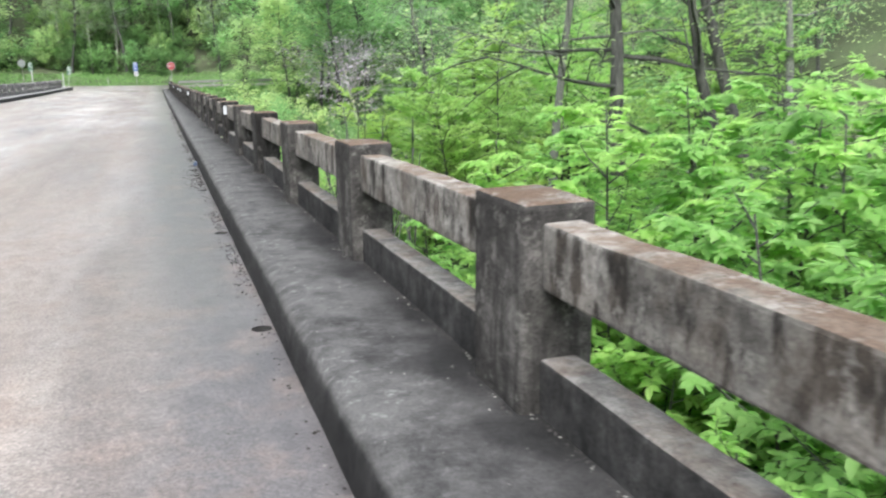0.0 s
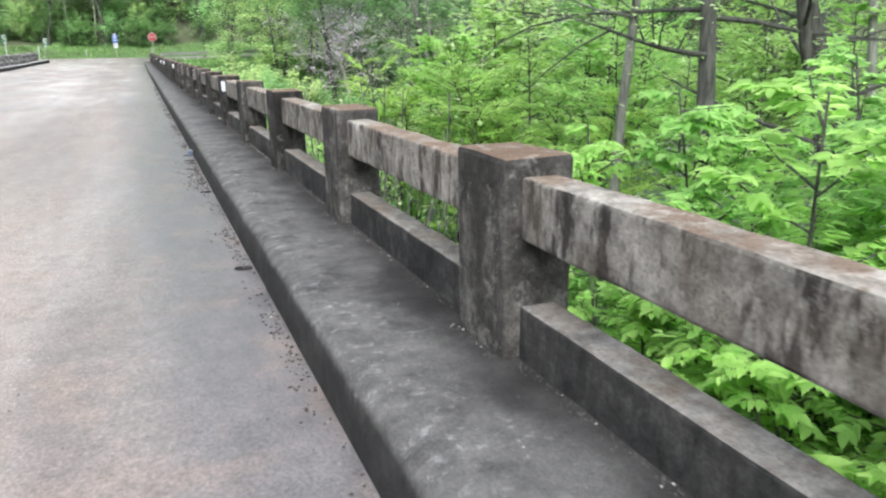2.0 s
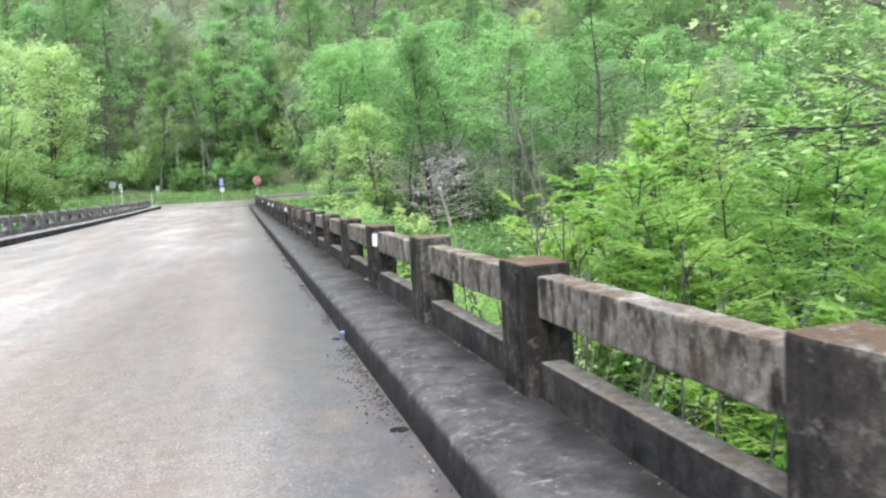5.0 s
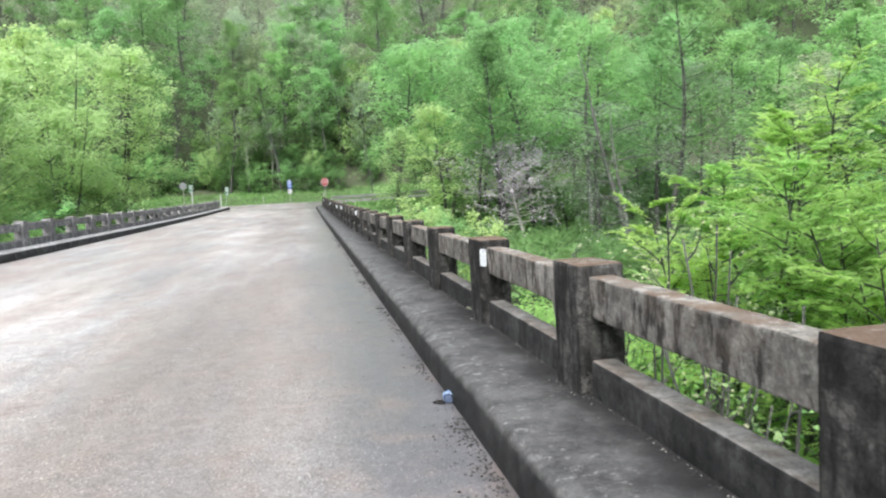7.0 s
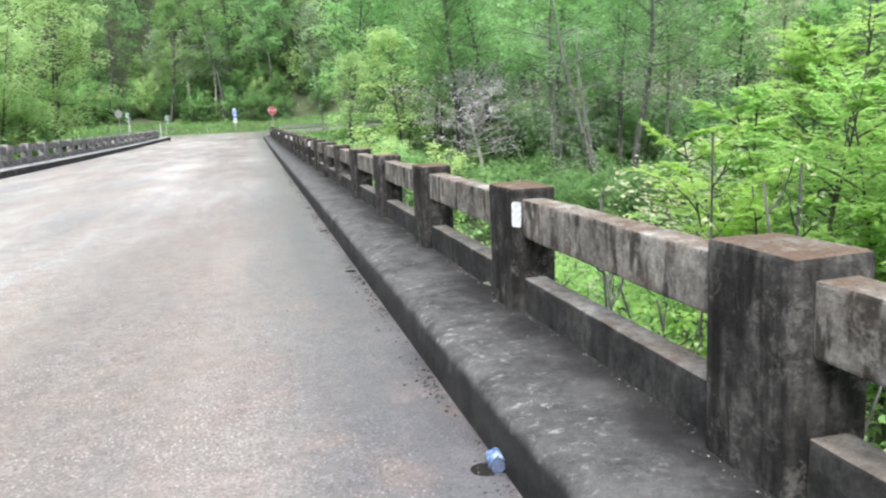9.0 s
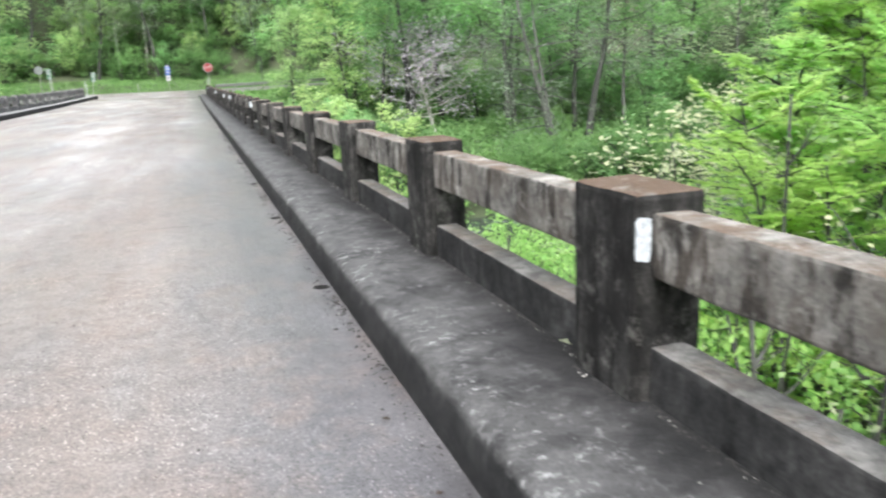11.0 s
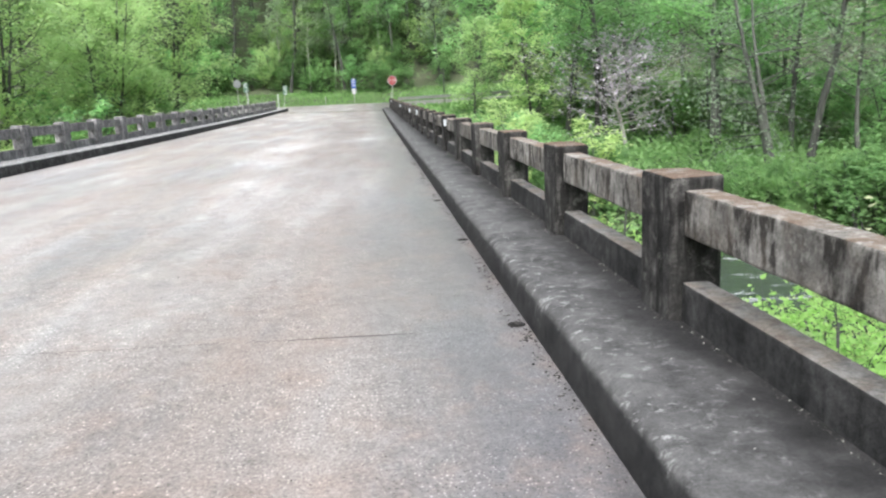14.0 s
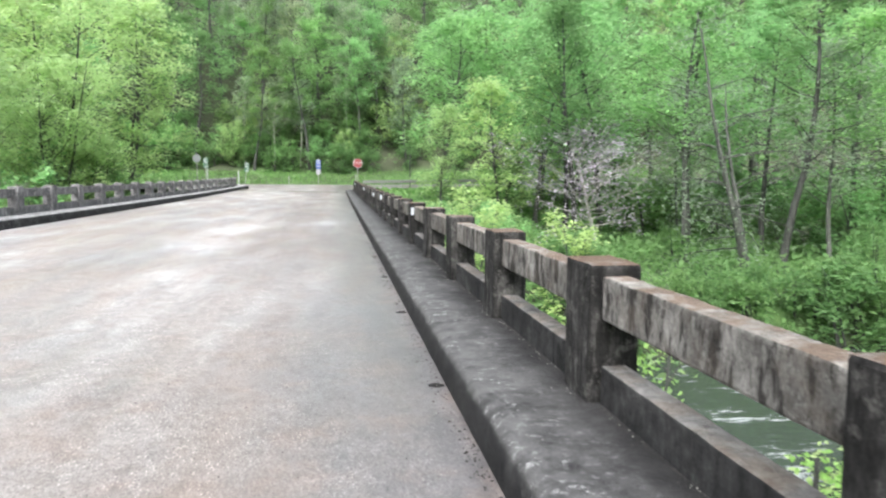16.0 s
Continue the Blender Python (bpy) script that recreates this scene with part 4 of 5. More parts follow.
def spray_form(seed, h, low, radius, limbs, twigs, leaflets, leaf, girth, leaf_mat, bark, stems=3, rise=0.02, droop=0.25, reach=0.38, long=1.7, fine=False, lean=0.22, slim=False):
    """Meshes of a young tree whose limbs carry flat fans of twigs with leaflets set in two rows."""
    rng = np.random.default_rng(seed)
    verts, faces, mid, axis, face_way = [], [], [], [], []
    up = np.array((0.0, 0.0, 1.0))
    for st in range(stems):
        az0 = 6.28 * st / stems + rng.uniform(-0.5, 0.5)
        hh = h * (1.0 if st == 0 else rng.uniform(0.72, 0.96))
        out = lean * rng.uniform(0.5, 1.3)
        trunk = bend(rng, (0.08 * math.cos(az0), 0.08 * math.sin(az0), -0.3), (out * math.cos(az0), out * math.sin(az0), 1), hh, 8, 0.05, 0.02)
        tr = [girth * (1 - 0.85 * n / 8) + 0.004 for n in range(9)]
        tube(verts, faces, trunk, tr, 5)
        for k in range(limbs // stems):
            u = low + (1.0 - low) * (k + rng.uniform(0.2, 1)) / (limbs // stems)
            i = min(int(u * 8), 7)
            p = trunk[i] + (trunk[i + 1] - trunk[i]) * (u * 8 - i)
            az = az0 + 2.4 * k + rng.normal(0, 0.5)
            ln = radius * max(0.3, 1.15 - 0.8 * (u - low) / (1 - low)) * rng.uniform(0.6, 1.2)
            limb = bend(rng, p, (math.cos(az), math.sin(az), rng.uniform(0.15, 0.7)), ln, 5, 0.08, rise)
            tube(verts, faces, limb, [girth * 0.30 * (1 - 0.8 * n / 5) + 0.003 for n in range(6)], 4)
            for t in range(twigs):
                w = 0.15 + 0.85 * (t + rng.uniform(0, 1)) / twigs
                j = min(int(w * 5), 4)
                q = limb[j] + (limb[j + 1] - limb[j]) * (w * 5 - j)
                d = limb[j + 1] - limb[j]
                d = d / (np.linalg.norm(d) + 1e-9)
                side = np.cross(up, d)
                side = side / (np.linalg.norm(side) + 1e-9) * (1 if t % 2 else -1)
                way = d * rng.uniform(0.35, 0.9) + side * rng.uniform(0.5, 1.0) + (0, 0, rng.normal(0.05, 0.18))
                way = way / np.linalg.norm(way)
                tl = (ln * reach * (1.1 - 0.5 * w) + 0.07) * rng.uniform(0.7, 1.25)
                end = q + tl * way - up * droop * tl * 0.6
                if not slim or t % 4 == 0:
                    tube(verts, faces, [q, q + tl * 0.5 * way - up * droop * tl * 0.12, end], [0.004, 0.003, 0.0015], 3)
                s = (np.arange(leaflets) + 1.0) / leaflets
                pts = q + np.outer(s * tl, way) - np.outer(droop * tl * 0.6 * s ** 2, up)
                cross_way = np.cross(way, up)
                sign = np.where(np.arange(leaflets) % 2, 1.0, -1.0)[:, None]
                sign[-1] = 0.0
                ax = 0.55 * way + 0.85 * sign * cross_way - up * droop * 0.8 + rng.normal(0, 0.16, (leaflets, 3))
                ax /= np.linalg.norm(ax, axis=1, keepdims=True)
                nor = up + 0.35 * way + rng.normal(0, 0.28, (leaflets, 3))
                mid.append(pts + ax * leaf * 0.5)
                axis.append(ax)
                face_way.append(nor)
    ax, nor = np.concatenate(axis), np.concatenate(face_way)
    nor -= ax * np.sum(nor * ax, axis=1, keepdims=True)
    nor /= np.linalg.norm(nor, axis=1, keepdims=True)
    return listed_mesh("trunk", verts, faces, bark), leaf_mesh("crown", np.concatenate(mid), leaf, rng, leaf_mat, long=long, fine=fine, ways=(ax, nor))


def plant_to(form, h, x, y, top, label, name, category, group):
    """A plant scaled so that its tip stands at the given level."""
    base = land(x, y) - 0.15
    return plant(form, x, y, (top - base) / h, label, name, category, group, z=base)


SAPLINGS = [spray_form(171 + n, 5.2, 0.44, 1.05, 57, 9, 10, 0.082, 0.024, M_LEAF_NEAR, M_BARK, stems=3, rise=0.03, droop=0.45, reach=0.30, long=1.25, fine=True, lean=0.16) for n in range(3)]
for n, (sx, sy, top) in enumerate([(2.7, 7.6, 0.95), (3.2, 6.3, 1.4), (4.3, 6.1, 1.6), (3.4, 4.6, 1.6), (4.9, 4.7, 1.75), (2.5, 3.2, 1.35), (4.3, 8.5, 1.15), (5.7, 7.0, 1.45), (2.3, 5.1, 0.8), (3.5, 1.8, 1.6), (2.1, 1.3, 1.0), (6.6, 8.9, 1.1), (2.2, 8.8, 0.1),
                                   (5.3, 2.8, 1.8), (6.7, 5.2, 1.8), (1.5, 3.6, -0.35), (1.65, 5.0, -0.5), (1.45, 2.2, -0.25), (1.7, 6.3, -0.7), (1.6, 0.9, -0.2), (3.4, 9.8, 0.2), (7.8, 7.2, 1.7), (5.0, 9.6, 0.9), (4.0, 3.3, 1.5), (4.1, 7.3, 1.3), (5.6, 5.8, 1.6), (2.9, 5.6, 1.1)]):
    plant_to(SAPLINGS[n % 3], 5.1, sx, sy, top, "bright green sapling with drooping compound leaves beside the bridge", "sapling", "sapling", "saplings by the parapet")
FEATHER = [spray_form(181 + n, 7.4, 0.43, 2.1, 60, 18, 17, 0.060, 0.05, (M_LEAF_FEATHER, M_LEAF_FEATHER, M_LEAF_NEAR)[n], M_BARK, stems=3, rise=0.0, droop=0.16, reach=0.32, long=1.6, slim=True) for n in range(3)]
for n, (sx, sy, top) in enumerate([(8.3, 21.8, 3.6), (9.6, 19.6, 3.8), (5.4, 18.9, 2.1), (4.0, 17.8, 1.25), (6.3, 16.3, 2.3), (8.3, 17.0, 3.0), (4.9, 15.2, 1.0), (10.9, 16.4, 3.4), (6.9, 13.7, 1.9), (9.8, 13.6, 2.3), (5.6, 13.6, 0.9), (12.2, 14.6, 3.0), (5.2, 16.6, 1.5), (7.0, 19.6, 2.9)]):
    plant_to(FEATHER[n % 3], 7.3, sx, sy, top, "feathery bright green young tree on the bank", "young_tree", "tree", "young trees on the bank")
CREAM = tree_form(191, 5.0, 0.20, 2.1, 30, 5, 1900, 0.12, 0.05, M_WHITE_BLOOM, M_BARK_GREY, stems=3)
for tx, ty, tk, tt in ((9.0, 26.4, 1.25, 0), (10.7, 25.0, 1.25, 140)):
    plant(CREAM, tx, ty, tk, "shrub with cream blossom on the river bank", "flowering_shrub", "shrub", "cream shrubs", turn=tt)

VINES = [
    tree_form(201, 3.9, 0.12, 1.25, 46, 6, 4200, 0.085, 0.018, M_LEAF_NEAR, M_BARK, stems=4, top=0.75, flat=0.7, fine=True, spread=0.75, droop=0.04, up=0.32),
    tree_form(202, 3.7, 0.12, 1.15, 42, 6, 3800, 0.09, 0.022, M_LEAF_YELLOW, M_BARK, stems=5, top=0.78, flat=0.7, fine=True, spread=0.75, droop=0.04, up=0.32),
]
for n, (sx, sy, sk) in enumerate([(1.5, 17.0, 0.84), (1.35, 18.2, 0.92), (1.4, 19.5, 0.98), (1.3, 20.8, 1.0), (1.5, 22.6, 0.9), (1.4, 25.2, 0.9), (1.5, 27.6, 0.95), (1.6, 29.8, 0.98), (2.6, 17.8, 0.9), (2.6, 19.4, 0.95), (3.7, 18.6, 1.0), (3.6, 20.6, 1.0), (4.6, 22.0, 1.0), (5.4, 23.2, 1.0), (3.4, 22.2, 1.0), (2.5, 21.4, 0.9), (4.4, 24.2, 1.0), (5.8, 25.4, 1.0), (5.6, 21.2, 1.0), (6.8, 23.4, 1.0)]):
    plant(VINES[1 if n % 3 == 2 else 0], sx, sy, sk, "bright green leafy creeper climbing just outside the parapet", "creeper_bush", "bush", "creepers by the parapet", tall=(-0.15 - (-0.2 if 2 < sx and sy < 27 else 0.0 if sy < 21.5 else 0.35) - 0.28 * (sx - 1.4) - land(sx, sy)) / (3.75 * sk))
SHOOT = tree_form(221, 4.75, 0.55, 0.15, 14, 2, 80, 0.085, 0.012, M_LEAF_YELLOW, M_BARK, up=0.3, fine=True, spread=0.8)
for sx, sy, sk in ((0.64, 21.15, 1.0), (0.66, 21.75, 0.99), (0.66, 20.2, 0.95), (0.65, 23.4, 0.97)):
    plant(SHOOT, sx, sy, sk, "pale leafed creeper shoot rising past the parapet", "creeper_shoot", "shoot", "creeper shoots")
STALKS = [
    tree_form(211, 5.3, 0.45, 0.55, 14, 3, 150, 0.065, 0.014, M_LEAF_YELLOW, M_BARK, stems=4, top=0.8, rise=0.25, up=0.3),
    tree_form(212, 5.0, 0.40, 0.60, 16, 3, 170, 0.055, 0.013, M_WHITE_BLOOM, M_BARK_GREY, stems=3, top=0.8, rise=0.25, up=0.3),
    tree_form(213, 4.6, 0.30, 0.8, 18, 4, 120, 0.07, 0.016, M_LEAF, M_BARK_GREY, stems=5, top=0.7, rise=0.12, up=0.3),
]
for n, (sx, sy, sk) in enumerate([(1.3, 13.1, 0.95), (2.2, 13.9, 1.02), (1.6, 14.8, 0.98), (2.3, 15.9, 1.02), (1.5, 16.6, 0.95), (2.5, 17.6, 1.0), (2.6, 12.6, 1.0), (1.2, 14.2, 0.88), (2.9, 14.8, 1.05), (3.0, 16.8, 1.04), (1.9, 15.3, 0.98)]):
    i = (0, 2, 1)[n % 3]
    plant(STALKS[i], sx, sy, sk, ("thin dark upright stems with small leaf tips", "thin stems dotted with cream buds", "thin bare twiggy stems on the bank")[(0, 1, 2)[i]], "thin_stems", "stems", "thin stems by the parapet")

def weeds():
    """Rank green growth on the near bank, and on the verge of the junction."""
    rng = np.random.default_rng(4)
    pts = []
    for n in range(680):
        x, y = rng.uniform(0.9, 13), rng.uniform(-2, 29)
        if y > 14 and x > 8.0:
            continue
        if channel(x, y) > 0.35:
            continue
        h = rng.uniform(0.4, 1.5)
        k = 46
        p = rng.normal(size=(k, 3)) * (0.30, 0.30, 0.25) + (x, y, 0)
        p[:, 2] = land(x, y) + np.abs(p[:, 2]) + h * rng.uniform(0.15, 1, k)
        pts.append(p)
    tagged(new("weeds", leaf_mesh("weeds", np.concatenate(pts), 0.15, rng, M_WEED, up=0.35, long=1.5)), "rank bright green weeds on the river bank", "weeds", kind="stuff")
    n = 24000
    x, y = rng.uniform(-46, 46, n), rng.uniform(107.5, 118, n)
    z = np.array([land(a, b) for a, b in zip(x, y)]) + rng.uniform(0, 0.2, n)
    tagged(new("verge_grass", leaf_mesh("verge_grass", np.stack([x, y, z], 1), 0.15, rng, M_GRASS, up=0.0, long=1.9)), "green grass verge beyond the junction", "grass", kind="stuff")
    n = 9000
    x, y = rng.uniform(1.0, 30, n), rng.uniform(66, 86, n)
    z = np.array([land(a, b) for a, b in zip(x, y)]) + rng.uniform(0, 0.4, n)
    tagged(new("bank_grass", leaf_mesh("bank_grass", np.stack([x, y, z], 1), 0.28, rng, M_GRASS, up=0.05, long=1.7)), "long green grass on the far bank", "grass", kind="stuff")


    pts = []
    for k in range(760):
        x, y = rng.uniform(3, 46), rng.uniform(41, 66)
        if y < 41 + 0.12 * x:
            continue
        p = rng.normal(size=(30, 3)) * (0.55, 0.55, 0.3) + (x, y, 0)
        p[:, 2] = land(x, y) + np.abs(p[:, 2]) + rng.uniform(0.3, 1.5) * rng.uniform(0.1, 1, 30)
        pts.append(p)
    tagged(new("bank_undergrowth", leaf_mesh("bank_undergrowth", np.concatenate(pts), 0.24, rng, M_LEAF_DEEP, up=0.4, long=1.3)), "dark green undergrowth along the far bank", "undergrowth", kind="stuff")


weeds()


# ---- signs and roadside fittings beyond the bridge ----
def post_bm(h, r=0.03, sides=8):
    bm = bmesh.new()
    bmesh.ops.create_cone(bm, cap_ends=True, segments=sides, radius1=r, radius2=r, depth=h, matrix=Matrix.Translation((0, 0, h / 2)))
    return bm


def plate(w, h, z, sides=0, thick=0.012, y=-0.045):
    """A thin sign plate facing the bridge: rectangle with round corners, or a regular polygon."""
    bm = bmesh.new()
    if sides:
        bmesh.ops.create_cone(bm, cap_ends=True, segments=sides, radius1=w / 2, radius2=w / 2, depth=thick,
                              matrix=Matrix.Translation((0, y, z)) @ Matrix.Rotation(radians(90), 4, "X") @ Matrix.Rotation(math.pi / sides, 4, "Z"))
    else:
        box(bm, -w / 2, w / 2, y - thick / 2, y + thick / 2, z - h / 2, z + h / 2)
        edges = [e for e in bm.edges if abs(e.verts[0].co.y - e.verts[1].co.y) > thick / 2]
        bmesh.ops.bevel(bm, geom=edges, offset=0.05, segments=3, affect="EDGES", profile=0.5)
    return bm


def bars(parent, rows, mat, y=-0.056, name="lettering", label="unreadable lettering"):
    bm = bmesh.new()
    for x, z, w, h in rows:
        box(bm, x - w / 2, x + w / 2, y - 0.003, y, z - h / 2, z + h / 2)
    part(name, bm, mat, parent, label)


def words(text, size, parent, mat, x, y, z):
    cu = bpy.data.curves.new("lettering", "FONT")
    cu.body, cu.size, cu.align_x, cu.align_y, cu.extrude = text, size, "CENTER", "CENTER", 0.003
    tmp = bpy.data.objects.new("lettering", cu)
    scene.collection.objects.link(tmp)
    me = bpy.data.meshes.new_from_object(tmp.evaluated_get(bpy.context.evaluated_depsgraph_get()))
    bpy.data.objects.remove(tmp)
    me.transform(pose(x, y, z, 90, 0, 0))
    me.materials.clear()
    me.materials.append(mat)
    part("lettering", me, None, parent, "white lettering")


def stop_sign(x, y):
    s = thing("stop_sign", "red octagonal stop sign on a steel post", "road sign")
    s.location = (x, y, land(x, y) - 0.1)
    top = 2.62 - s.location.z
    part("post", post_bm(top + 0.4), M_STEEL, s)
    p = part("plate", plate(0.82, 0.82, top, 8), M_WHITE, s, "white rimmed octagonal plate")
    part("face", plate(0.76, 0.76, top, 8, 0.006, -0.056), M_RED, p, "red sign face")
    words("STOP", 0.28, p, M_WHITE, 0, -0.061, top)


def route_sign(x, y):
    s = thing("route_sign", "blue sign over a small white sign on a steel post", "road sign")
    s.location = (x, y, grade(y) - 0.1)
    part("post", post_bm(3.15, 0.035), M_STEEL, s)
    p = part("blue_plate", plate(0.54, 1.05, 2.5), M_BLUE, s, "blue sign plate")
    bars(p, [(0, 2.92, 0.34, 0.14), (-0.1, 2.62, 0.1, 0.24), (0.1, 2.62, 0.12, 0.2), (0, 2.28, 0.36, 0.12)], M_WHITE)
    q = part("white_plate", plate(0.5, 0.55, 1.62), M_WHITE, s, "white sign plate")
    bars(q, [(-0.11, 1.71, 0.15, 0.05), (-0.11, 1.62, 0.15, 0.05), (-0.11, 1.53, 0.15, 0.05), (0.11, 1.71, 0.15, 0.05), (0.15, 1.62, 0.06, 0.12), (0.11, 1.53, 0.15, 0.05)], M_DARK)


def small_sign(x, y, tilt, top):
    s = thing("small_sign", "small dark sign with white marks on a leaning post", "road sign", "small roadside signs")
    s.matrix_basis = pose(x, y, grade(y) - 0.1, 0, tilt, 0)
    part("post", post_bm(top + 0.45, 0.022), M_WHITE, s)
    p = part("plate", plate(0.42, 0.9, top), M_SIGN_GREEN, s, "dark green plate")
    bars(p, [(0, top + 0.32, 0.3, 0.1), (-0.1, top + 0.18, 0.08, 0.14), (0, top + 0.05, 0.3, 0.09), (0.1, top - 0.1, 0.08, 0.14), (0.06, top - 0.34, 0.26, 0.1)], M_WHITE)


M_SIGN_GREEN = plain("sign_green", (0.05, 0.12, 0.07), 0.5)
stop_sign(0.42, 81.0)
route_sign(-3.4, 106.5)
small_sign(-9.9, 90.5, 7, 2.1)
small_sign(-12.7, 86.5, 0, 2.45)
disc = thing("round_sign", "grey back of a round warning sign on a post", "road sign")
disc.location = (-13.4, 86.2, 0.12)
part("post", post_bm(3.3, 0.03), M_STEEL, disc)
part("plate", plate(0.72, 0.72, 2.85, 28), M_SIGN_BACK, disc, "round grey plate")
for n, (dx, dy, dh) in enumerate(((-9.75, 85.2, 1.75), (-12.9, 88.5, 1.9), (-6.9, 108.5, 1.1), (0.25, 80.4, 1.5))):
    d = thing("delineator_post", "slim white roadside marker post", "marker post", "roadside marker posts")
    d.location = (dx, dy, grade(dy) - 0.05)
    bm = bmesh.new()
    box(bm, -0.04, 0.04, -0.02, 0.02, 0, dh, 0.012)
    part("blade", bm, M_WHITE if n < 2 else M_STEEL, d)
pole = thing("sign_pole", "thin dark steel pole by the guardrail", "pole")
pole.location = (6.2, 95.3, 0.5)
part("shaft", post_bm(3.4, 0.06), M_BARK, pole)


def guardrail():
    """A steel W-beam on posts along the cross road."""
    g = thing("guardrail", "galvanised steel guardrail along the cross road", "guardrail")
    prof = [(0.0, -0.155), (0.05, -0.12), (0.05, -0.05), (0.0, 0.0), (0.05, 0.05), (0.05, 0.12), (0.0, 0.155)]
    bm = bmesh.new()
    rows = []
    way = [(1.4 + 1.9 * n, 95.2 + 0.002 * n * n, 0) for n in range(27)]
    for x, y, _ in way:
        z = grade(96) + 0.016 * x + 0.60
        rows.append([bm.verts.new((x, y - d, z + h)) for d, h in prof])
    for a, b in zip(rows, rows[1:]):
        for k in range(len(prof) - 1):
            bm.faces.new((a[k], b[k], b[k + 1], a[k + 1]))
    bmesh.ops.solidify(bm, geom=bm.faces[:], thickness=0.006)
    part("beam", bm, M_STEEL, g)
    bm = bmesh.new()
    box(bm, -0.05, 0.05, -0.06, 0.06, -0.4, 0.72, 0.008)
    pm = mesh_of("post", bm, M_STEEL)
    for x, y, _ in way:
        p = new("post", pm)
        p.parent = g
        p.location = (x, y + 0.07, grade(96) + 0.016 * x)


guardrail()


# ---- litter on the deck ----
def pebbles(name, label, spots, mat):
    """Loose bits lying on the deck: small uneven eight-sided stones, sunk a little."""
    rng = np.random.default_rng(len(spots))
    verts, faces = [], []
    for x, y, z, r in spots:
        b = len(verts)
        sq = rng.uniform(0.6, 1.3, 6)
        for (dx, dy, dz), k in zip(((1, 0, 0), (0, 1, 0), (-1, 0, 0), (0, -1, 0), (0, 0, 0.7), (0, 0, -0.5)), sq):
            verts.append((x + dx * r * k, y + dy * r * k, z + dz * r * k + 0.3 * r))
        faces += [(b + i, b + (i + 1) % 4, b + 4) for i in range(4)] + [(b + (i + 1) % 4, b + i, b + 5) for i in range(4)]
    tagged(new(name, listed_mesh(name, verts, faces, mat, False)), label, "litter", kind="stuff")


def deck_litter():
    rng = np.random.default_rng(8)
    dark, pale = [], []
    for n in range(1500):
        y = rng.uniform(1, 34)
        if noise.noise((y * 0.9, 0, 2.0)) + 0.25 < rng.uniform(-0.4, 0.6):
            continue
        x = -0.60 - abs(rng.normal(0, 0.055))
        (dark if rng.uniform() < 0.85 else pale).append((x, y, grade(y) + cross(x), rng.uniform(0.003, 0.011)))
    for n in range(3600):
        y = rng.uniform(1, 34)
        k = y % BAY
        x = (0.058 if k > 0.43 else -0.012) - abs(rng.normal(0, 0.022))
        (dark if rng.uniform() < 0.90 else pale).append((x, y, 0.237 + grade(y), rng.uniform(0.002, 0.007)))
    for n in range(260):
        y, x = rng.uniform(1, 30), rng.uniform(-0.5, 0.0)
        (dark if rng.uniform() < 0.6 else pale).append((x, y, 0.238 + grade(y), rng.uniform(0.002, 0.006)))
    for n in range(700):
        y, x = rng.uniform(1, 34), -0.7 - abs(rng.normal(0, 1.6))
        if x > -8:
            (dark if rng.uniform() < 0.55 else pale).append((x, y, grade(y) + cross(x), rng.uniform(0.002, 0.007)))
    for c in range(18):
        yc = rng.uniform(3.0, 22.0)
        for n in range(26):
            y, x = yc + rng.normal(0, 0.22), -0.60 - abs(rng.normal(0, 0.05))
            dark.append((x, y, grade(y) + cross(x), rng.uniform(0.004, 0.013)))
    for n in range(420):
        y = rng.uniform(10.4, 12.7)
        x = -0.60 - abs(rng.normal(0, 0.11))
        dark.append((x, y, grade(y) + cross(x), rng.uniform(0.003, 0.012)))
    for n in range(5200):
        y, x = rng.uniform(9.5, 25), -0.62 - abs(rng.normal(0, 1.5))
        (dark if rng.uniform() < 0.3 else pale).append((x, y, grade(y) + cross(x), rng.uniform(0.0012, 0.0050)))
    pebbles("grit", "dark grit and crumbs along the kerb", dark, M_PEBBLE)
    pebbles("pale_grit", "pale grit and small stones on the deck", pale, M_PALE_PEBBLE)
    rng = np.random.default_rng(12)
    pts = [(-0.62 - abs(rng.normal(0, 0.10)), rng.uniform(2, 30), 0.008) for n in range(34)] + [(rng.uniform(-8, -1), rng.uniform(8, 34), 0.02 + cross(-4)) for n in range(20)]
    pts = np.array([(x, y, grade(y) + cross(x) + 0.008) for x, y, _ in pts])
    tagged(new("dead_leaves", leaf_mesh("dead_leaves", pts, 0.034, rng, M_DEADLEAF, up=0.9)), "dry brown leaf scraps on the road", "dead leaves", kind="stuff")


deck_litter()


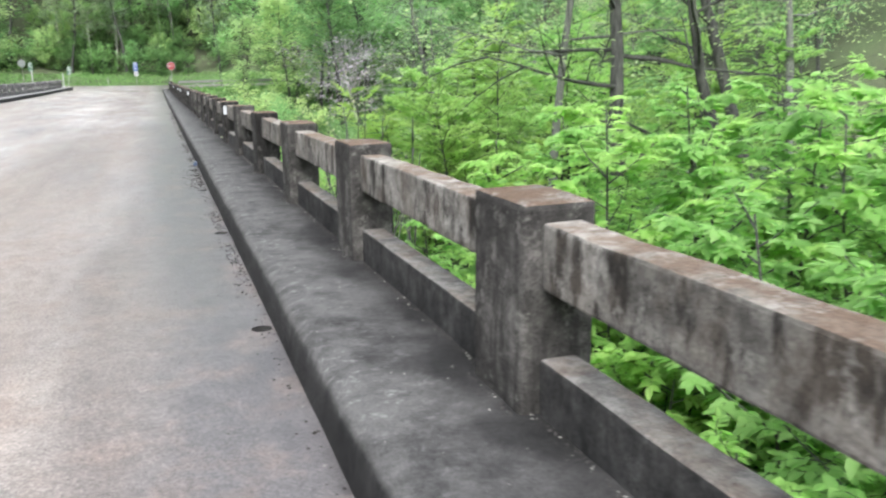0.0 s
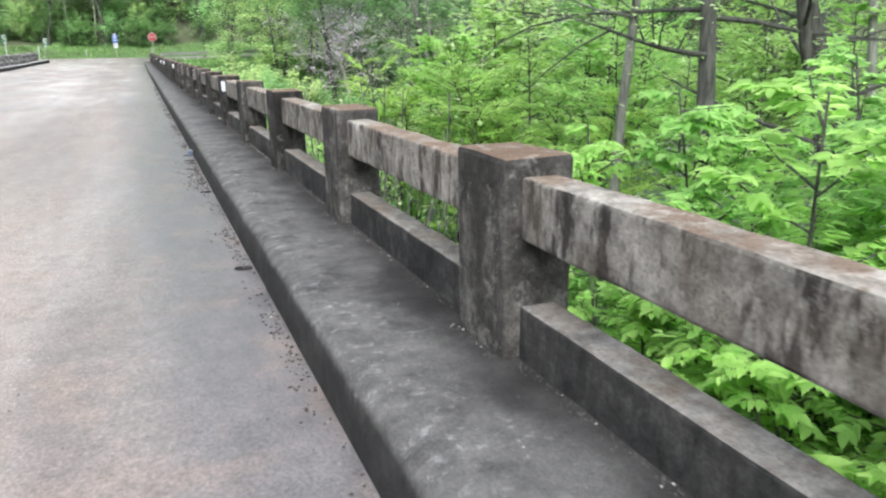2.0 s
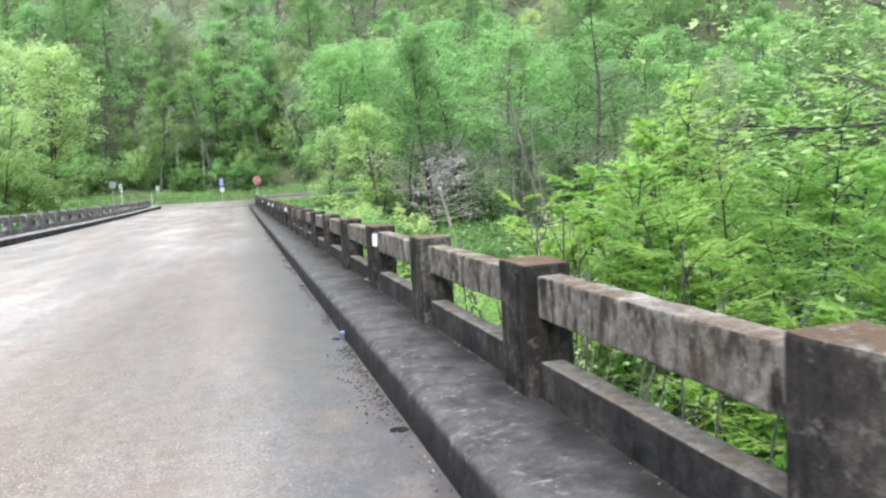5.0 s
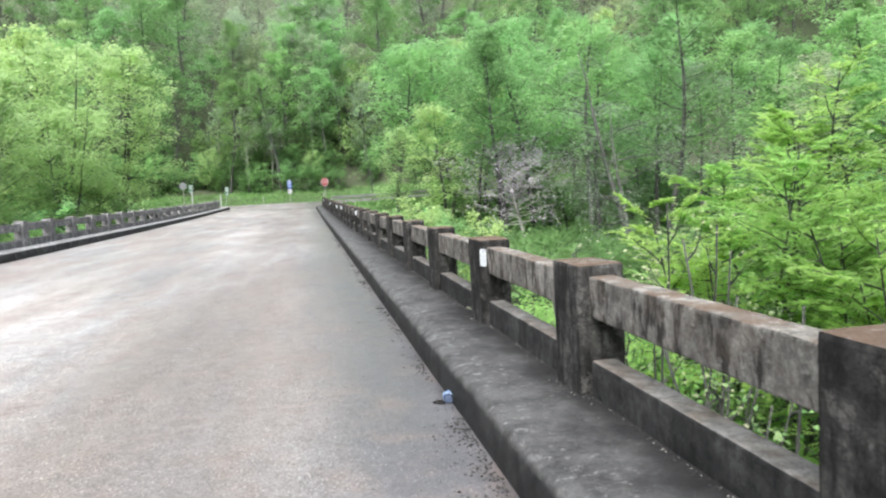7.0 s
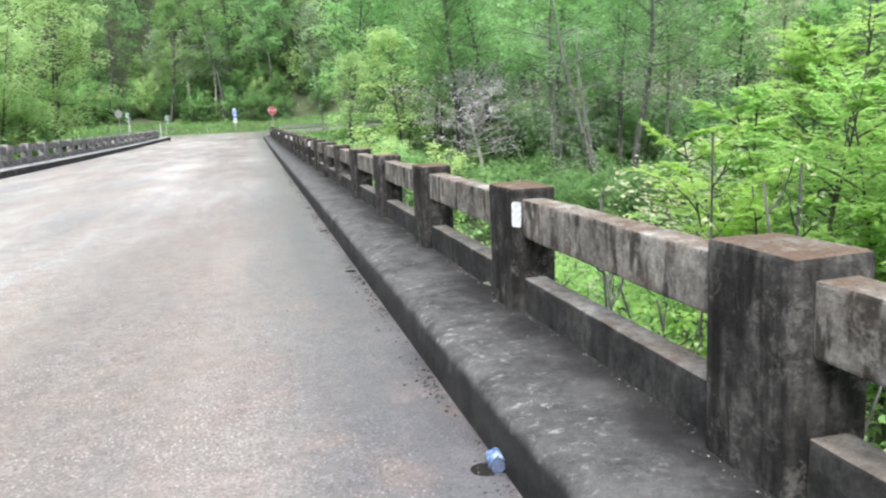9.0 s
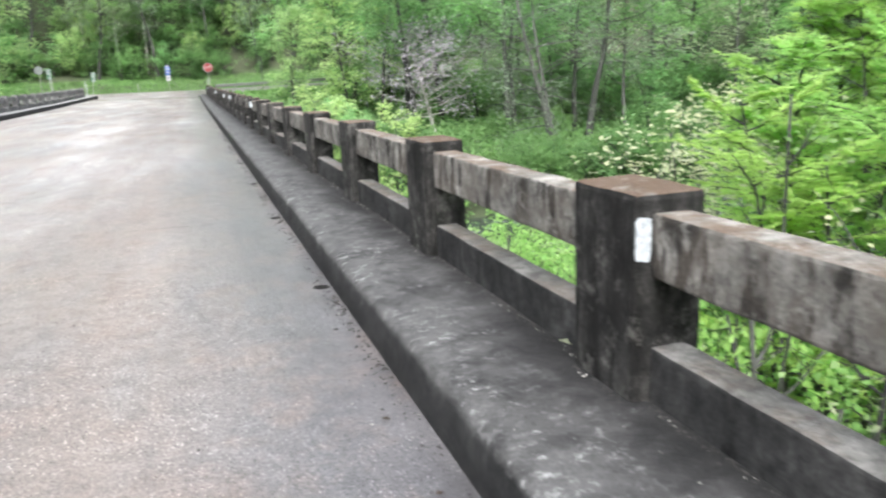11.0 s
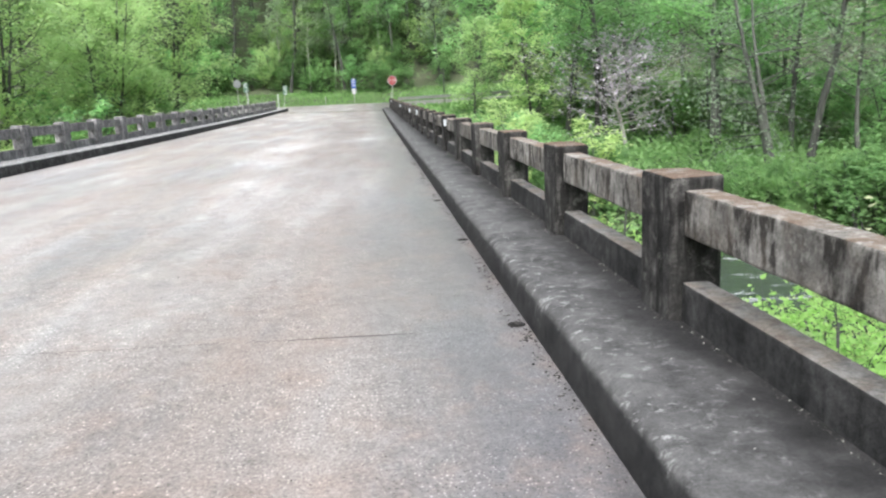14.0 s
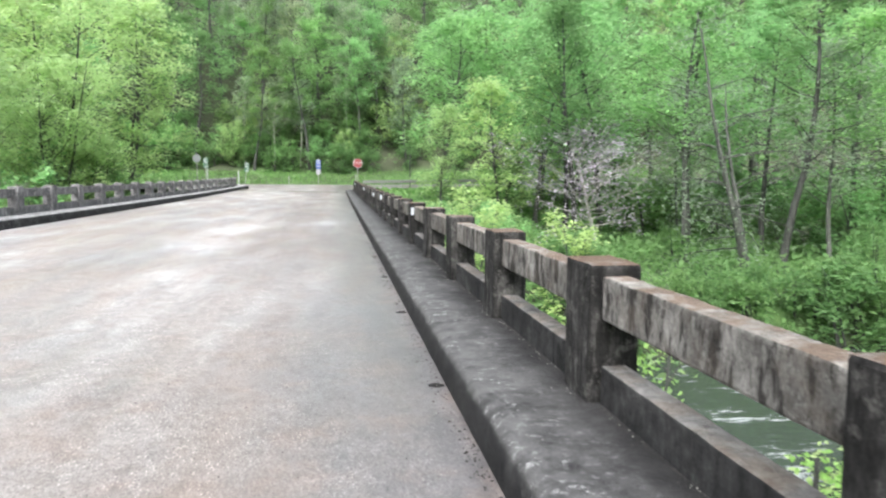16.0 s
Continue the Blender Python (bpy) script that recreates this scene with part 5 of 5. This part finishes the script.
def joint(y, x0, x1, width):
    """A ragged dark joint across the roadway."""
    verts, faces = [], []
    n = 90
    for k in range(n + 1):
        x = x0 + (x1 - x0) * k / n
        c = y + 0.025 * noise.noise((x * 1.7, y, 0)) + 0.012 * noise.noise((x * 9, y, 1)) - 0.06 * (k / n) ** 4
        w = width * max(0.15, 0.6 + 0.8 * noise.noise((x * 4, y, 3)))
        verts += [(x, c - w, grade(y) + cross(x) + 0.003), (x, c + w, grade(y) + cross(x) + 0.003)]
    faces = [(2 * k, 2 * k + 2, 2 * k + 3, 2 * k + 1) for k in range(n)]
    tagged(new("trim", listed_mesh("deck_joint", verts, faces, M_SHADE_DIRT, False)), "thin ragged joint across the concrete roadway", "road joint", kind="structure")


joint(20.34, -9.1, -1.3, 0.0055)
joint(43.0, -9.1, -0.7, 0.010)


def can():
    c = thing("drink_can", "crushed blue and white drink can lying by the kerb", "can")
    c.matrix_basis = pose(-0.605, 13.16, 0.037 + cross(-0.6), 90, 0, -10)
    bm = bmesh.new()
    bmesh.ops.create_cone(bm, cap_ends=False, segments=20, radius1=0.035, radius2=0.035, depth=0.10)
    bmesh.ops.subdivide_edges(bm, edges=[e for e in bm.edges if abs(e.verts[0].co.z - e.verts[1].co.z) > 0.05], cuts=6)
    for v in bm.verts:
        v.co *= 1 + 0.22 * noise.noise(v.co * 38)
    part("body", bm, M_CAN, c, "dented blue and white body", smooth=True)
    for nm, z in (("base", 0.051), ("lid", -0.051)):
        bm = bmesh.new()
        bmesh.ops.create_cone(bm, cap_ends=True, segments=20, radius1=0.033, radius2=0.028, depth=0.01, matrix=Matrix.Translation((0, 0, z)) @ Matrix.Rotation(0 if z > 0 else math.pi, 4, "X"))
        part(nm, bm, M_CAN_END, c, "dark metal end")


def can_material():
    m, nt, b = material("can_print", 0.35)
    v = coords(nt)
    nt.links.new(ramp(nt, noisy(nt, v, 42, 3), [(0.44, (0.03, 0.075, 0.20)), (0.54, (0.15, 0.24, 0.40)), (0.62, (0.42, 0.47, 0.53))]), b.inputs["Base Color"])
    return m


M_CAN = can_material()
M_CAN_END = plain("dull_can_end", (0.10, 0.13, 0.20), 0.35, 0.5, vary=0.5, scale=60)
can()
twig_v, twig_f = [], []
tube(twig_v, twig_f, [(-0.62 + 0.07 * math.sin(a), 12.62 + 0.11 * math.cos(a), 0.012 + cross(-0.6)) for a in np.linspace(0.2, 4.2, 12)], [0.004] * 12, 5)
tagged(new("bent_twig", listed_mesh("bent_twig", twig_v, twig_f, M_BARK)), "dark bent twig lying against the kerb", "twig")
